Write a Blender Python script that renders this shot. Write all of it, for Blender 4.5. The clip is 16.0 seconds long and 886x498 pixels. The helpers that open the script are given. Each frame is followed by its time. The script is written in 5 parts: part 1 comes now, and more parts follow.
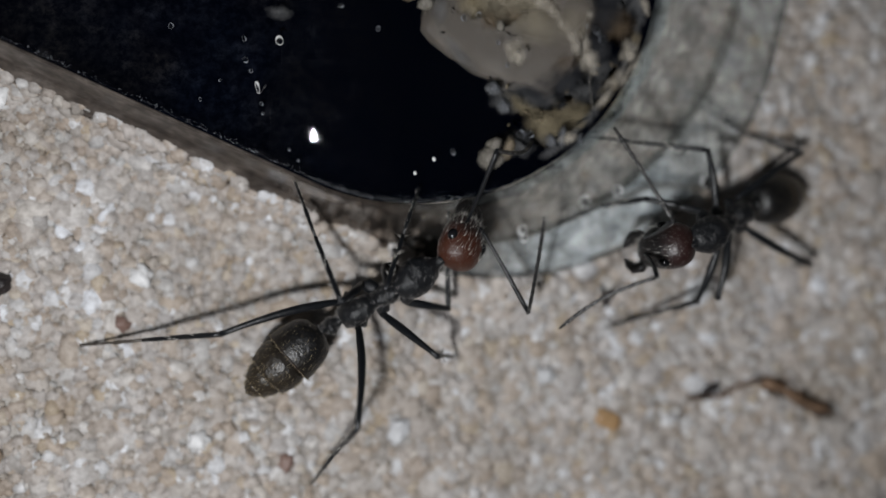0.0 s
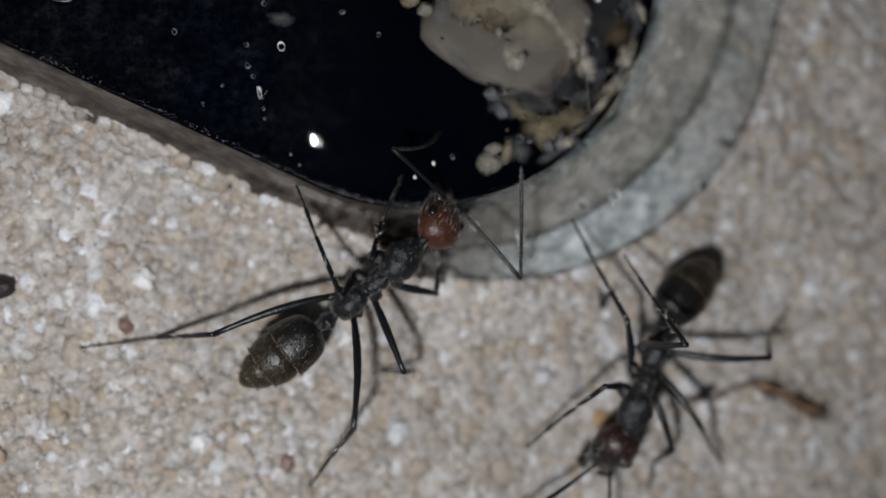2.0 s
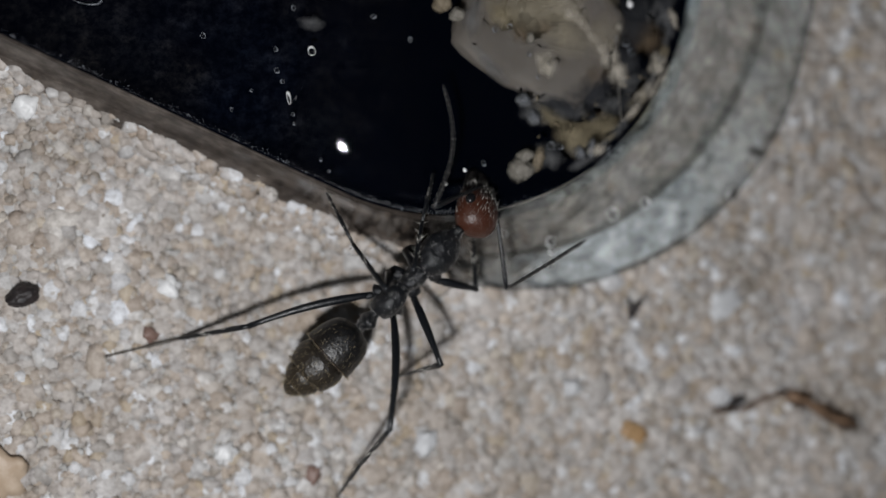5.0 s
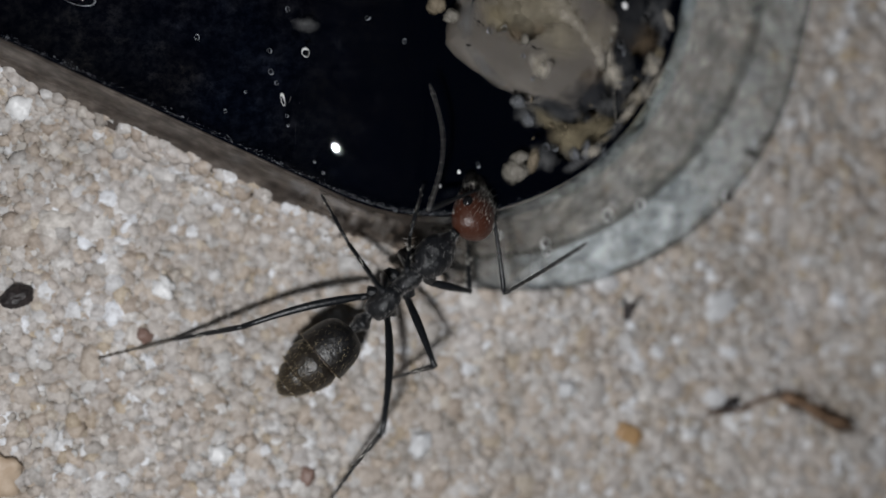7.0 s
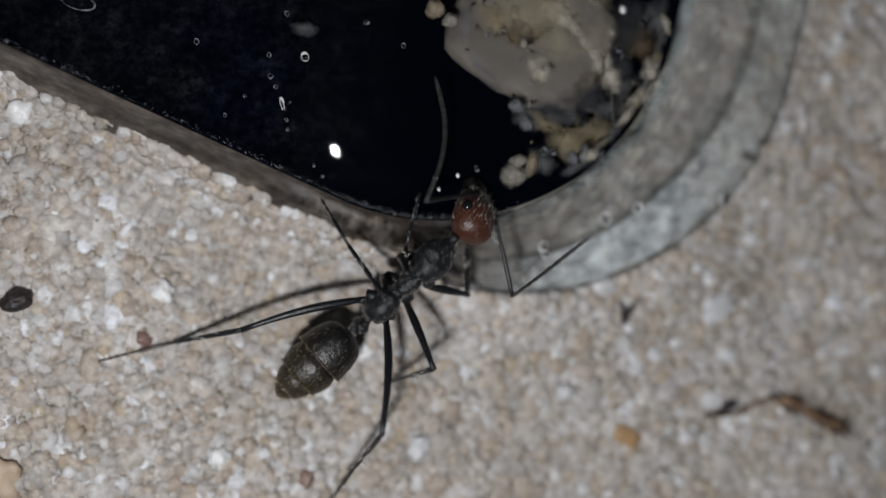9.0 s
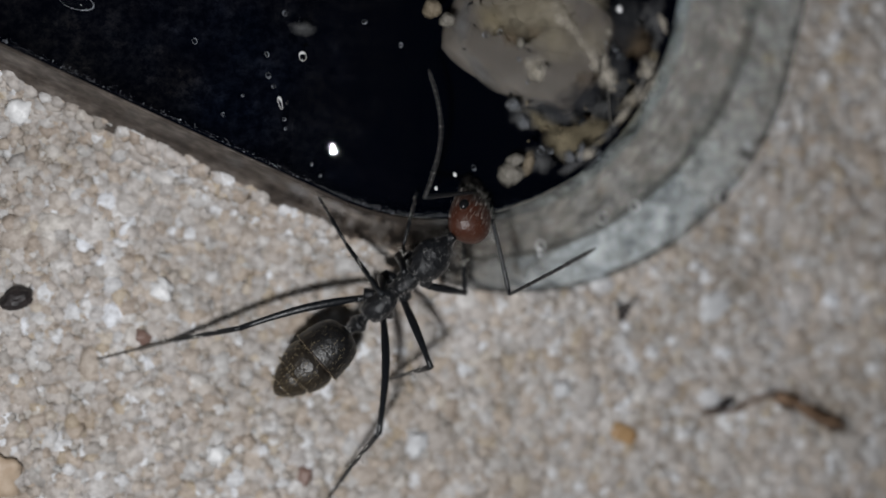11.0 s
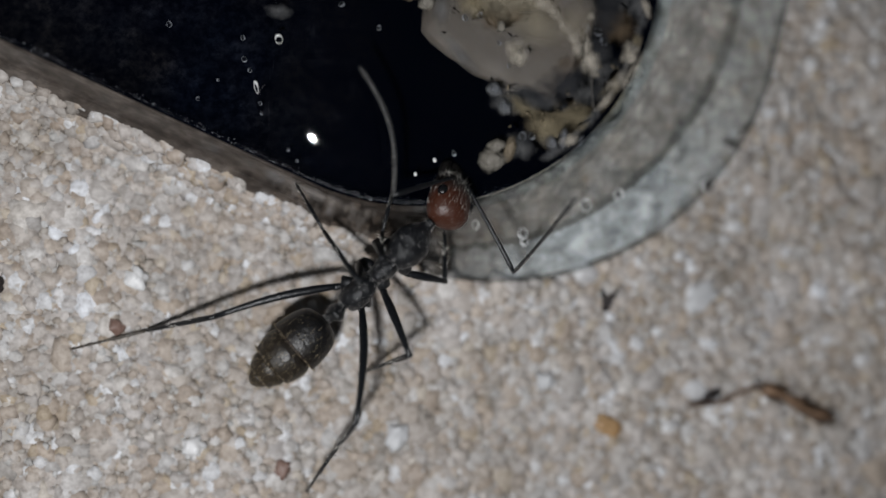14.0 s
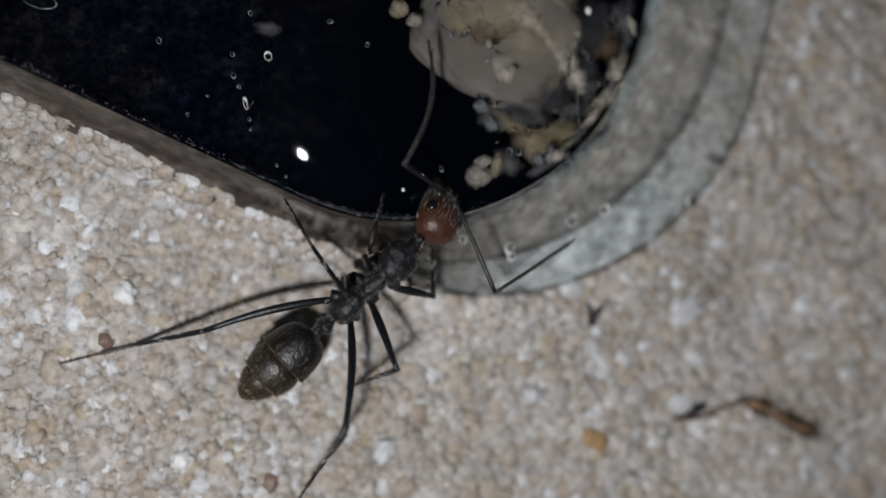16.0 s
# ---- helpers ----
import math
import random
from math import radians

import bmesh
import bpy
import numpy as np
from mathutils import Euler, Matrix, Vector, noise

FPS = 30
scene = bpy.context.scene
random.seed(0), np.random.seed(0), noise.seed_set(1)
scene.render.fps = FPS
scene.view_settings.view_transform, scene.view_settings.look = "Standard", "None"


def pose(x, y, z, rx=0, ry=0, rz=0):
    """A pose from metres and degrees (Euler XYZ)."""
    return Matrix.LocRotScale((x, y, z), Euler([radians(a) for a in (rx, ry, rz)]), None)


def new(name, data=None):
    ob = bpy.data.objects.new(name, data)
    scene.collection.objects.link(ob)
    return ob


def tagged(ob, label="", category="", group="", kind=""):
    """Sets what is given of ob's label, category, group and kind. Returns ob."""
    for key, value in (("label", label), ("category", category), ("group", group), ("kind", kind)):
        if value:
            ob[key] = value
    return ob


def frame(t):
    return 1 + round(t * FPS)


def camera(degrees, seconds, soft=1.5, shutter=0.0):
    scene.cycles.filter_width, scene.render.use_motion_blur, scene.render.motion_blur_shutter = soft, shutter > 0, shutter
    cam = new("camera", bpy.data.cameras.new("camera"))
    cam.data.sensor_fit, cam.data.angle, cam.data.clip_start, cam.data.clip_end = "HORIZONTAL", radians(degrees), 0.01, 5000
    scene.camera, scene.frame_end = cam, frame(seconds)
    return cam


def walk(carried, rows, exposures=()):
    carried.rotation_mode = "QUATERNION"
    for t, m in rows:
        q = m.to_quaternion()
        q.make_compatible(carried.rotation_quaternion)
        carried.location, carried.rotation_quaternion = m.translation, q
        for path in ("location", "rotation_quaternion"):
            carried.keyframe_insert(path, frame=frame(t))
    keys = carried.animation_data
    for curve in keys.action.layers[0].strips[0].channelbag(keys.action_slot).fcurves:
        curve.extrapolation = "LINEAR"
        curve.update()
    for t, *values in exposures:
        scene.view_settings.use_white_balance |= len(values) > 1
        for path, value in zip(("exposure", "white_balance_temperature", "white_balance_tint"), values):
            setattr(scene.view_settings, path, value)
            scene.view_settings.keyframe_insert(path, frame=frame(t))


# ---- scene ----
# Camera: a phone held close over the sand, looking almost straight down.
cam = camera(40.0, 16.0, soft=1.7)
cam.data.dof.use_dof = True
cam.data.dof.focus_distance = 0.0432
cam.data.dof.aperture_fstop = 19.0
walk(cam, [
    (0, pose(-0.006959, 0.000065, 0.046776, -0.6497, -9.5023, -0.2447)),
    (0.5, pose(-0.007555, -0.000573, 0.046834, -0.1979, -10.1125, -0.1748)),
    (1, pose(-0.007488, -0.000030, 0.046938, -0.4801, -9.9918, -0.1788)),
    (1.5, pose(-0.007493, -0.000030, 0.046988, -0.4835, -10.0331, -0.1780)),
    (2, pose(-0.007222, 0.000019, 0.047333, -0.4419, -9.7461, -0.2034)),
    (2.5, pose(-0.007344, 0.000468, 0.047215, -0.3797, -9.7193, -0.1642)),
    (2.7, pose(-0.007557, 0.000229, 0.047125, 0.3532, -9.8749, -0.1950)),
    (2.8, pose(-0.007664, 0.000109, 0.047081, 0.5696, -9.9528, -0.2105)),
    (2.9, pose(-0.007770, -0.000010, 0.047036, 0.4361, -10.0306, -0.2259)),
    (3, pose(-0.007877, -0.000130, 0.046991, 0.2025, -10.1084, -0.2413)),
    (3.2, pose(-0.008094, -0.000202, 0.046620, -0.2391, -9.9859, -0.1963)),
    (3.5, pose(-0.008419, -0.000310, 0.046064, 0.0234, -9.8022, -0.1288)),
    (4, pose(-0.008569, -0.000214, 0.046228, 0.1396, -10.0155, -0.0714)),
    (6.5, pose(-0.008267, -0.000171, 0.046560, 0.2402, -10.1562, -0.0478)),
    (7, pose(-0.008200, 0.000000, 0.046500, -0.0000, -10.0000, 0.0000)),
    (7.5, pose(-0.008258, 0.000104, 0.046472, 0.0668, -10.0689, 0.0291)),
    (8, pose(-0.008313, -0.000129, 0.046530, 0.3638, -10.1586, -0.0162)),
    (8.5, pose(-0.008370, 0.000170, 0.046575, 0.0289, -10.1681, -0.0086)),
    (9, pose(-0.008376, 0.000052, 0.046627, 0.0986, -10.2522, -0.0261)),
    (11.5, pose(-0.008191, 0.000212, 0.046895, -0.1784, -10.0942, -0.0597)),
    (12, pose(-0.008220, 0.000127, 0.046870, -0.1298, -10.1168, -0.0922)),
    (12.5, pose(-0.008127, -0.000135, 0.046925, 0.0847, -10.0987, -0.1217)),
    (13, pose(-0.007918, -0.000436, 0.046864, 0.0045, -9.8813, -0.1588)),
    (13.5, pose(-0.007737, -0.000647, 0.046212, 0.4289, -10.2114, -0.1373)),
    (14, pose(-0.007548, -0.000683, 0.046128, 0.4080, -10.3846, -0.1158)),
    (14.5, pose(-0.007690, -0.000657, 0.046239, 0.6424, -10.7262, -0.1131)),
    (15, pose(-0.007559, -0.000590, 0.046439, 0.7487, -10.7034, -0.0687)),
    (15.5, pose(-0.007576, -0.000528, 0.046436, 0.6660, -10.9019, -0.0322)),
    (16, pose(-0.007551, -0.000608, 0.046495, 1.0023, -10.8931, -0.0564)),
])

# World: a dark night with a faint grey surround.
world = bpy.data.worlds.new("night")
scene.world = world
world.use_nodes = True
world.node_tree.nodes["Background"].inputs["Color"].default_value = (0.9, 0.95, 1.0, 1)
world.node_tree.nodes["Background"].inputs["Strength"].default_value = 0.028

# The phone's small white lamp, the only light of the place.
lamp_data = bpy.data.lights.new("phone_lamp", "POINT")
lamp_data.energy = 0.0925
lamp_data.color = (0.99, 1.0, 1.02)
lamp_data.shadow_soft_size = 0.0016
lamp = new("phone_lamp", lamp_data)
lamp.location = (-0.0140, -0.0115, 0.048)
scene.view_settings.exposure = 0.0

MM = 0.001
rng = np.random.default_rng(7)


# ---- materials ----
def material(name):
    m = bpy.data.materials.new(name)
    m.use_nodes = True
    nt = m.node_tree
    return m, nt, nt.nodes["Principled BSDF"]


def node(nt, kind, **values):
    n = nt.nodes.new(kind)
    for key, value in values.items():
        n.inputs[key].default_value = value
    return n


def ramp(nt, fac, stops):
    n = nt.nodes.new("ShaderNodeValToRGB")
    el = n.color_ramp.elements
    while len(el) < len(stops):
        el.new(0.5)
    for e, (p, c) in zip(el, stops):
        e.position, e.color = p, (*c, 1)
    nt.links.new(fac, n.inputs["Fac"])
    return n.outputs["Color"]


def mix(nt, fac, a, b, mode="MIX"):
    n = nt.nodes.new("ShaderNodeMix")
    n.data_type, n.blend_type = "RGBA", mode
    for socket, value in ((n.inputs[0], fac), (n.inputs[6], a), (n.inputs[7], b)):
        if isinstance(value, (int, float)):
            socket.default_value = value
        elif isinstance(value, tuple):
            socket.default_value = (*value, 1)
        else:
            nt.links.new(value, socket)
    return n.outputs[2]


def noise_at(nt, scale, detail=4.0, rough=0.6, coords="Object"):
    tc = nt.nodes.new("ShaderNodeTexCoord")
    n = node(nt, "ShaderNodeTexNoise", Scale=scale, Detail=detail, Roughness=rough)
    nt.links.new(tc.outputs[coords], n.inputs["Vector"])
    return n.outputs["Fac"]


def bump(nt, bsdf, height, strength, distance):
    n = node(nt, "ShaderNodeBump", Strength=strength, Distance=distance)
    nt.links.new(height, n.inputs["Height"])
    nt.links.new(n.outputs["Normal"], bsdf.inputs["Normal"])


def grain_material(name, stops):
    m, nt, p = material(name)
    geo = nt.nodes.new("ShaderNodeNewGeometry")
    kind = ramp(nt, geo.outputs["Random Per Island"], stops)
    speck = ramp(nt, noise_at(nt, 3600, 3, 0.65), [(0.32, (0.70, 0.68, 0.66)), (0.62, (1.12, 1.12, 1.12))])
    patch = ramp(nt, noise_at(nt, 190, 4, 0.6), [(0.32, (0.82, 0.79, 0.75)), (0.5, (0.97, 0.96, 0.95)), (0.68, (1.12, 1.12, 1.13))])
    nt.links.new(mix(nt, 1.0, mix(nt, 1.0, kind, speck, "MULTIPLY"), patch, "MULTIPLY"), p.inputs["Base Color"])
    p.inputs["Roughness"].default_value = 0.5
    p.inputs["Specular IOR Level"].default_value = 0.35
    bump(nt, p, noise_at(nt, 5200, 4, 0.7), 0.5, 0.00008)
    return m


def ground_material():
    m, nt, p = material("sand_bed")
    tc = nt.nodes.new("ShaderNodeTexCoord")
    v = node(nt, "ShaderNodeTexVoronoi", Scale=1700)
    nt.links.new(tc.outputs["Object"], v.inputs["Vector"])
    col = ramp(nt, noise_at(nt, 900, 4, 0.7), [(0.3, (0.279, 0.248, 0.217)), (0.5, (0.346, 0.324, 0.297)), (0.7, (0.399, 0.386, 0.370))])
    nt.links.new(col, p.inputs["Base Color"])
    p.inputs["Roughness"].default_value = 0.8
    bump(nt, p, v.outputs["Distance"], 0.5, 0.0002)
    return m


def clear_plastic(name, dark, cool, light, low, high, frost=0.0, relief=0.05, sheen_patch=None):
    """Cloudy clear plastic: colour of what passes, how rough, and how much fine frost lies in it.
    Towards -x it carries a streaked brown film that also paints the wall's shade."""
    m, nt, p = material(name)
    wear = noise_at(nt, 520, 5, 0.6)
    smudge = noise_at(nt, 1350, 4, 0.6)
    tint = mix(nt, smudge, ramp(nt, wear, [(0.36, dark), (0.64, light)]), ramp(nt, smudge, [(0.40, dark), (0.50, cool), (0.62, light)]))
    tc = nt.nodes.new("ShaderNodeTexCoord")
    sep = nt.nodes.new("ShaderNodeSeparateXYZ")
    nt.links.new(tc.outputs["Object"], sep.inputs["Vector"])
    # darkening by x: the wall's shade is put into the film's colour
    film_shade = node(nt, "ShaderNodeMapRange", **{"From Min": 0.0060, "From Max": -0.0015, "To Min": 0.0, "To Max": 1.0})
    nt.links.new(sep.outputs["X"], film_shade.inputs["Value"])
    # the brown film is streaked along the straight side
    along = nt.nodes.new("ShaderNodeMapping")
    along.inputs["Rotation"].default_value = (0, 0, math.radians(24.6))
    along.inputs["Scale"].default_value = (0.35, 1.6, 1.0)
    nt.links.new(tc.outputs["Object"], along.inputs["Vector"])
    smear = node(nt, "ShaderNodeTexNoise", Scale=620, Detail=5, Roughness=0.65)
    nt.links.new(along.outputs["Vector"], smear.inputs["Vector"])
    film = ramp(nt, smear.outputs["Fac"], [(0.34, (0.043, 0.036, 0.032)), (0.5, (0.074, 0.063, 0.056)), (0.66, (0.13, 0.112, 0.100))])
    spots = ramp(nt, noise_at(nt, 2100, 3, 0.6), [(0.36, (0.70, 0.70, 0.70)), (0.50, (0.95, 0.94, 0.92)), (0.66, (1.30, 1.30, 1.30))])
    nt.links.new(mix(nt, 1.0, mix(nt, film_shade.outputs["Result"], tint, film), spots, "MULTIPLY"), p.inputs["Base Color"])
    haze = ramp(nt, noise_at(nt, 330, 5, 0.6), [(0.38, (0, 0, 0)), (0.66, (frost,) * 3)])
    if sheen_patch:                                   # a painted patch of sheen: centre and reach in metres, and strength
        cx, cy, reach, much = sheen_patch
        off = nt.nodes.new("ShaderNodeVectorMath")
        off.operation = "DISTANCE"
        off.inputs[1].default_value = (cx, cy, 0.001)
        nt.links.new(tc.outputs["Object"], off.inputs[0])
        fade = node(nt, "ShaderNodeMapRange", **{"From Min": reach, "From Max": reach * 0.25, "To Min": 0.0, "To Max": much})
        nt.links.new(off.outputs["Value"], fade.inputs["Value"])
        grain = ramp(nt, noise_at(nt, 700, 5, 0.6), [(0.3, (0.45, 0.45, 0.45)), (0.7, (1, 1, 1))])
        haze = mix(nt, 1.0, haze, mix(nt, 1.0, fade.outputs["Result"], grain, "MULTIPLY"), "ADD")
    film_solid = node(nt, "ShaderNodeMapRange", **{"From Min": 0.0, "From Max": -0.0075})
    nt.links.new(sep.outputs["X"], film_solid.inputs["Value"])
    solid = node(nt, "ShaderNodeMath")
    solid.operation = "MULTIPLY_ADD"
    nt.links.new(film_solid.outputs["Result"], solid.inputs[0])
    solid.inputs[1].default_value = 0.82
    nt.links.new(haze, solid.inputs[2])
    passes = node(nt, "ShaderNodeMath")
    passes.operation, passes.use_clamp = "SUBTRACT", True
    passes.inputs[0].default_value = 1.0
    nt.links.new(solid.outputs["Value"], passes.inputs[1])
    nt.links.new(passes.outputs["Value"], p.inputs["Transmission Weight"])
    p.inputs["IOR"].default_value = 1.06
    gloss = node(nt, "ShaderNodeMapRange", **{"From Min": 0.004, "From Max": -0.003, "To Min": 0.5, "To Max": 0.02})
    nt.links.new(sep.outputs["X"], gloss.inputs["Value"])
    nt.links.new(gloss.outputs["Result"], p.inputs["Coat Weight"])
    p.inputs["Coat Roughness"].default_value = 0.08
    rough = node(nt, "ShaderNodeMapRange", **{"From Min": 0.35, "From Max": 0.7, "To Min": low, "To Max": high})
    nt.links.new(wear, rough.inputs["Value"])
    worn = node(nt, "ShaderNodeMath")
    worn.operation = "MULTIPLY_ADD"
    nt.links.new(film_solid.outputs["Result"], worn.inputs[0])
    worn.inputs[1].default_value = 0.35
    nt.links.new(rough.outputs["Result"], worn.inputs[2])
    nt.links.new(worn.outputs["Value"], p.inputs["Roughness"])
    if relief:
        bump(nt, p, noise_at(nt, 420, 3, 0.5), relief, 0.0003)
    return m


def black_liner():
    """Black plastic with a bluish cast; a dried film of dust lies on the side away from the food."""
    m, nt, p = material("black_plastic")
    tc = nt.nodes.new("ShaderNodeTexCoord")
    streak = ramp(nt, noise_at(nt, 800, 7, 0.72), [(0.38, (0.10, 0.10, 0.10)), (0.54, (0.26, 0.26, 0.26)), (0.72, (0.8, 0.8, 0.8))])
    speck = ramp(nt, noise_at(nt, 3400, 5, 0.75), [(0.42, (0.15, 0.15, 0.15)), (0.66, (1, 1, 1))])
    dust = mix(nt, 1.0, streak, speck, "MULTIPLY")
    sep = nt.nodes.new("ShaderNodeSeparateXYZ")
    nt.links.new(tc.outputs["Object"], sep.inputs["Vector"])
    where = node(nt, "ShaderNodeMapRange", **{"From Min": -0.001, "From Max": -0.0062, "To Min": 0.05, "To Max": 0.85})
    nt.links.new(sep.outputs["X"], where.inputs["Value"])
    amount = mix(nt, 1.0, dust, where.outputs["Result"], "MULTIPLY")
    tone = ramp(nt, noise_at(nt, 260, 3, 0.6), [(0.36, (0.017, 0.022, 0.038)), (0.62, (0.034, 0.032, 0.032))])
    nt.links.new(mix(nt, amount, (0.0002, 0.0006, 0.0022), tone), p.inputs["Base Color"])
    p.inputs["Roughness"].default_value = 0.6
    p.inputs["Specular IOR Level"].default_value = 0.0
    return m


def film_material(name, tint, ior=1.36, rough=0.029):
    """Clear liquid or bubble skin: see-through, with a mirror gloss at its surface."""
    m, nt, p = material(name)
    clear = nt.nodes.new("ShaderNodeBsdfTransparent")
    clear.inputs["Color"].default_value = (*tint, 1)
    gloss = node(nt, "ShaderNodeBsdfGlossy", Roughness=rough)
    fres = node(nt, "ShaderNodeFresnel", IOR=ior)
    both = nt.nodes.new("ShaderNodeMixShader")
    nt.links.new(fres.outputs["Fac"], both.inputs["Fac"])
    nt.links.new(clear.outputs["BSDF"], both.inputs[1])
    nt.links.new(gloss.outputs["BSDF"], both.inputs[2])
    nt.links.new(both.outputs["Shader"], nt.nodes["Material Output"].inputs["Surface"])
    return m


def food_material(name, dark, light, scale=900, rough=0.35):
    m, nt, p = material(name)
    nt.links.new(ramp(nt, noise_at(nt, scale, 5, 0.65), [(0.32, dark), (0.68, light)]), p.inputs["Base Color"])
    p.inputs["Roughness"].default_value = rough
    bump(nt, p, noise_at(nt, scale * 2, 4, 0.6), 0.5, 0.0001)
    return m


def haze_material(name, dark, light, scale, thin, thick, most=0.85):
    """Soft half-dissolved food: cloudy, with ragged see-through gaps, thinning out to its edges."""
    m, nt, p = material(name)
    nt.links.new(ramp(nt, noise_at(nt, scale * 1.7, 5, 0.65), [(0.32, dark), (0.68, light)]), p.inputs["Base Color"])
    p.inputs["Roughness"].default_value = 0.7
    p.inputs["Specular IOR Level"].default_value = 0.2
    tc = nt.nodes.new("ShaderNodeTexCoord")
    flat = nt.nodes.new("ShaderNodeVectorMath")
    flat.operation = "MULTIPLY"
    flat.inputs[1].default_value = (1, 1, 0)
    nt.links.new(tc.outputs["Generated"], flat.inputs[0])
    off = nt.nodes.new("ShaderNodeVectorMath")
    off.operation = "DISTANCE"
    off.inputs[1].default_value = (0.5, 0.5, 0)
    nt.links.new(flat.outputs["Vector"], off.inputs[0])
    body = node(nt, "ShaderNodeMapRange", **{"From Min": 0.48, "From Max": 0.05, "To Min": -0.34, "To Max": 0.24})
    nt.links.new(off.outputs["Value"], body.inputs["Value"])
    sum_ = node(nt, "ShaderNodeMath")
    sum_.operation = "ADD"
    nt.links.new(noise_at(nt, scale, 5, 0.6), sum_.inputs[0])
    nt.links.new(body.outputs["Result"], sum_.inputs[1])
    nt.links.new(ramp(nt, sum_.outputs["Value"], [(thin, (0, 0, 0)), (thick, (most,) * 3)]), p.inputs["Alpha"])
    return m


def cuticle(name, base, dust, amount, rough=0.42, scale=5200, along=None, relief=0.6):
    """Insect shell: base colour with fine pale down; along gives the colour at the front, by x in metres."""
    m, nt, p = material(name)
    colour = base
    if along:
        start, end, front = along
        tc = nt.nodes.new("ShaderNodeTexCoord")
        sep = nt.nodes.new("ShaderNodeSeparateXYZ")
        nt.links.new(tc.outputs["Object"], sep.inputs["Vector"])
        wobble = node(nt, "ShaderNodeMath")
        wobble.operation = "MULTIPLY_ADD"
        nt.links.new(noise_at(nt, 2200, 3, 0.6), wobble.inputs[0])
        wobble.inputs[1].default_value = 0.0007
        nt.links.new(sep.outputs["X"], wobble.inputs[2])
        place = node(nt, "ShaderNodeMapRange", **{"From Min": start + 0.00035, "From Max": end + 0.00035})
        nt.links.new(wobble.outputs["Value"], place.inputs["Value"])
        colour = mix(nt, place.outputs["Result"], base, front)
    down = ramp(nt, noise_at(nt, scale, 3, 0.7), [(0.56, (0, 0, 0)), (0.68, (amount,) * 3)])
    nt.links.new(mix(nt, down, colour, dust), p.inputs["Base Color"])
    p.inputs["Roughness"].default_value = rough
    p.inputs["Specular IOR Level"].default_value = 0.5
    if relief:
        bump(nt, p, noise_at(nt, scale * 0.7, 3, 0.65), relief, 0.00007)
    return m


SAND = grain_material("sand_grains", [
    (0.0, (0.388, 0.345, 0.311)), (0.13, (0.444, 0.422, 0.408)), (0.26, (0.360, 0.306, 0.258)), (0.39, (0.478, 0.478, 0.482)), (0.51, (0.396, 0.336, 0.280)),
    (0.63, (0.410, 0.393, 0.386)), (0.75, (0.316, 0.295, 0.274)), (0.83, (0.635, 0.655, 0.690)), (0.945, (0.385, 0.322, 0.242)), (0.975, (0.342, 0.290, 0.246))])
FINE = grain_material("fine_sand_grains", [(0.0, (0.307, 0.267, 0.225)), (0.3, (0.362, 0.334, 0.305)), (0.6, (0.270, 0.238, 0.203)), (0.85, (0.42, 0.42, 0.417))])
BED = ground_material()
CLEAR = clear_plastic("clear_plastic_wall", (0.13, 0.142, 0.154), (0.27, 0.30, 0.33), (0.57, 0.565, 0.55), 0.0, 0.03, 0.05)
# the foot's bluish sheen is painted into its colour as a pale patch
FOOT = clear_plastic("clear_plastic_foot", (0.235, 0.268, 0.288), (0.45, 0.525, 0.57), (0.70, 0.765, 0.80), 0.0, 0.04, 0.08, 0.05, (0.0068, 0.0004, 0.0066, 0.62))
# darker tints put refraction's dark lines into the colour of ridge and edge
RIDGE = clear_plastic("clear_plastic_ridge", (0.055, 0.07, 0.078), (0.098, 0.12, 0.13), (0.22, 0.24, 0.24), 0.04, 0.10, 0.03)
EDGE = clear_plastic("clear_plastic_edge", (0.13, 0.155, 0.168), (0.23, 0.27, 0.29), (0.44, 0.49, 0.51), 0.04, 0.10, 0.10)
# the rim's highlight is painted in as the lip's pale blue
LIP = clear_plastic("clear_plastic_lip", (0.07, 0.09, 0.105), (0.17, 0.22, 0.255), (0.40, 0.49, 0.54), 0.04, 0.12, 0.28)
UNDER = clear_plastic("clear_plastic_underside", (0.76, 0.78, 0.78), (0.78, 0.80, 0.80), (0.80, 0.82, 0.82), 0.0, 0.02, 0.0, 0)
LINER = black_liner()
LIQUID = film_material("sweet_liquid", (0.92, 0.92, 0.9))
BUBBLE = film_material("bubble_skin", (0.93, 0.94, 0.95), 1.5, 0.04)
CHUNK = food_material("pale_food", (0.090, 0.077, 0.066), (0.135, 0.120, 0.108), 420, 0.7)
CHUNK.node_tree.nodes["Principled BSDF"].inputs["Subsurface Weight"].default_value = 0.8
CHUNK.node_tree.nodes["Principled BSDF"].inputs["Subsurface Radius"].default_value = (1.0, 0.9, 0.75)
CHUNK.node_tree.nodes["Principled BSDF"].inputs["Subsurface Scale"].default_value = 0.0007
CREAM = food_material("cream_thread", (0.11, 0.100, 0.085), (0.23, 0.215, 0.19), 1500, 0.6)
SOFT = haze_material("soft_cream_crumb", (0.12, 0.110, 0.093), (0.25, 0.233, 0.205), 1300, 0.16, 0.56, 1.0)
SOFT_GREY = haze_material("soft_grey_crumb", (0.055, 0.060, 0.068), (0.17, 0.175, 0.185), 1300, 0.18, 0.62, 0.95)
SOFT_TAN = haze_material("soft_tan_crumb", (0.12, 0.095, 0.065), (0.25, 0.21, 0.155), 1300, 0.16, 0.56, 1.0)
SCUM = haze_material("ochre_scum", (0.085, 0.070, 0.044), (0.235, 0.197, 0.130), 620, 0.34, 0.95, 0.9)
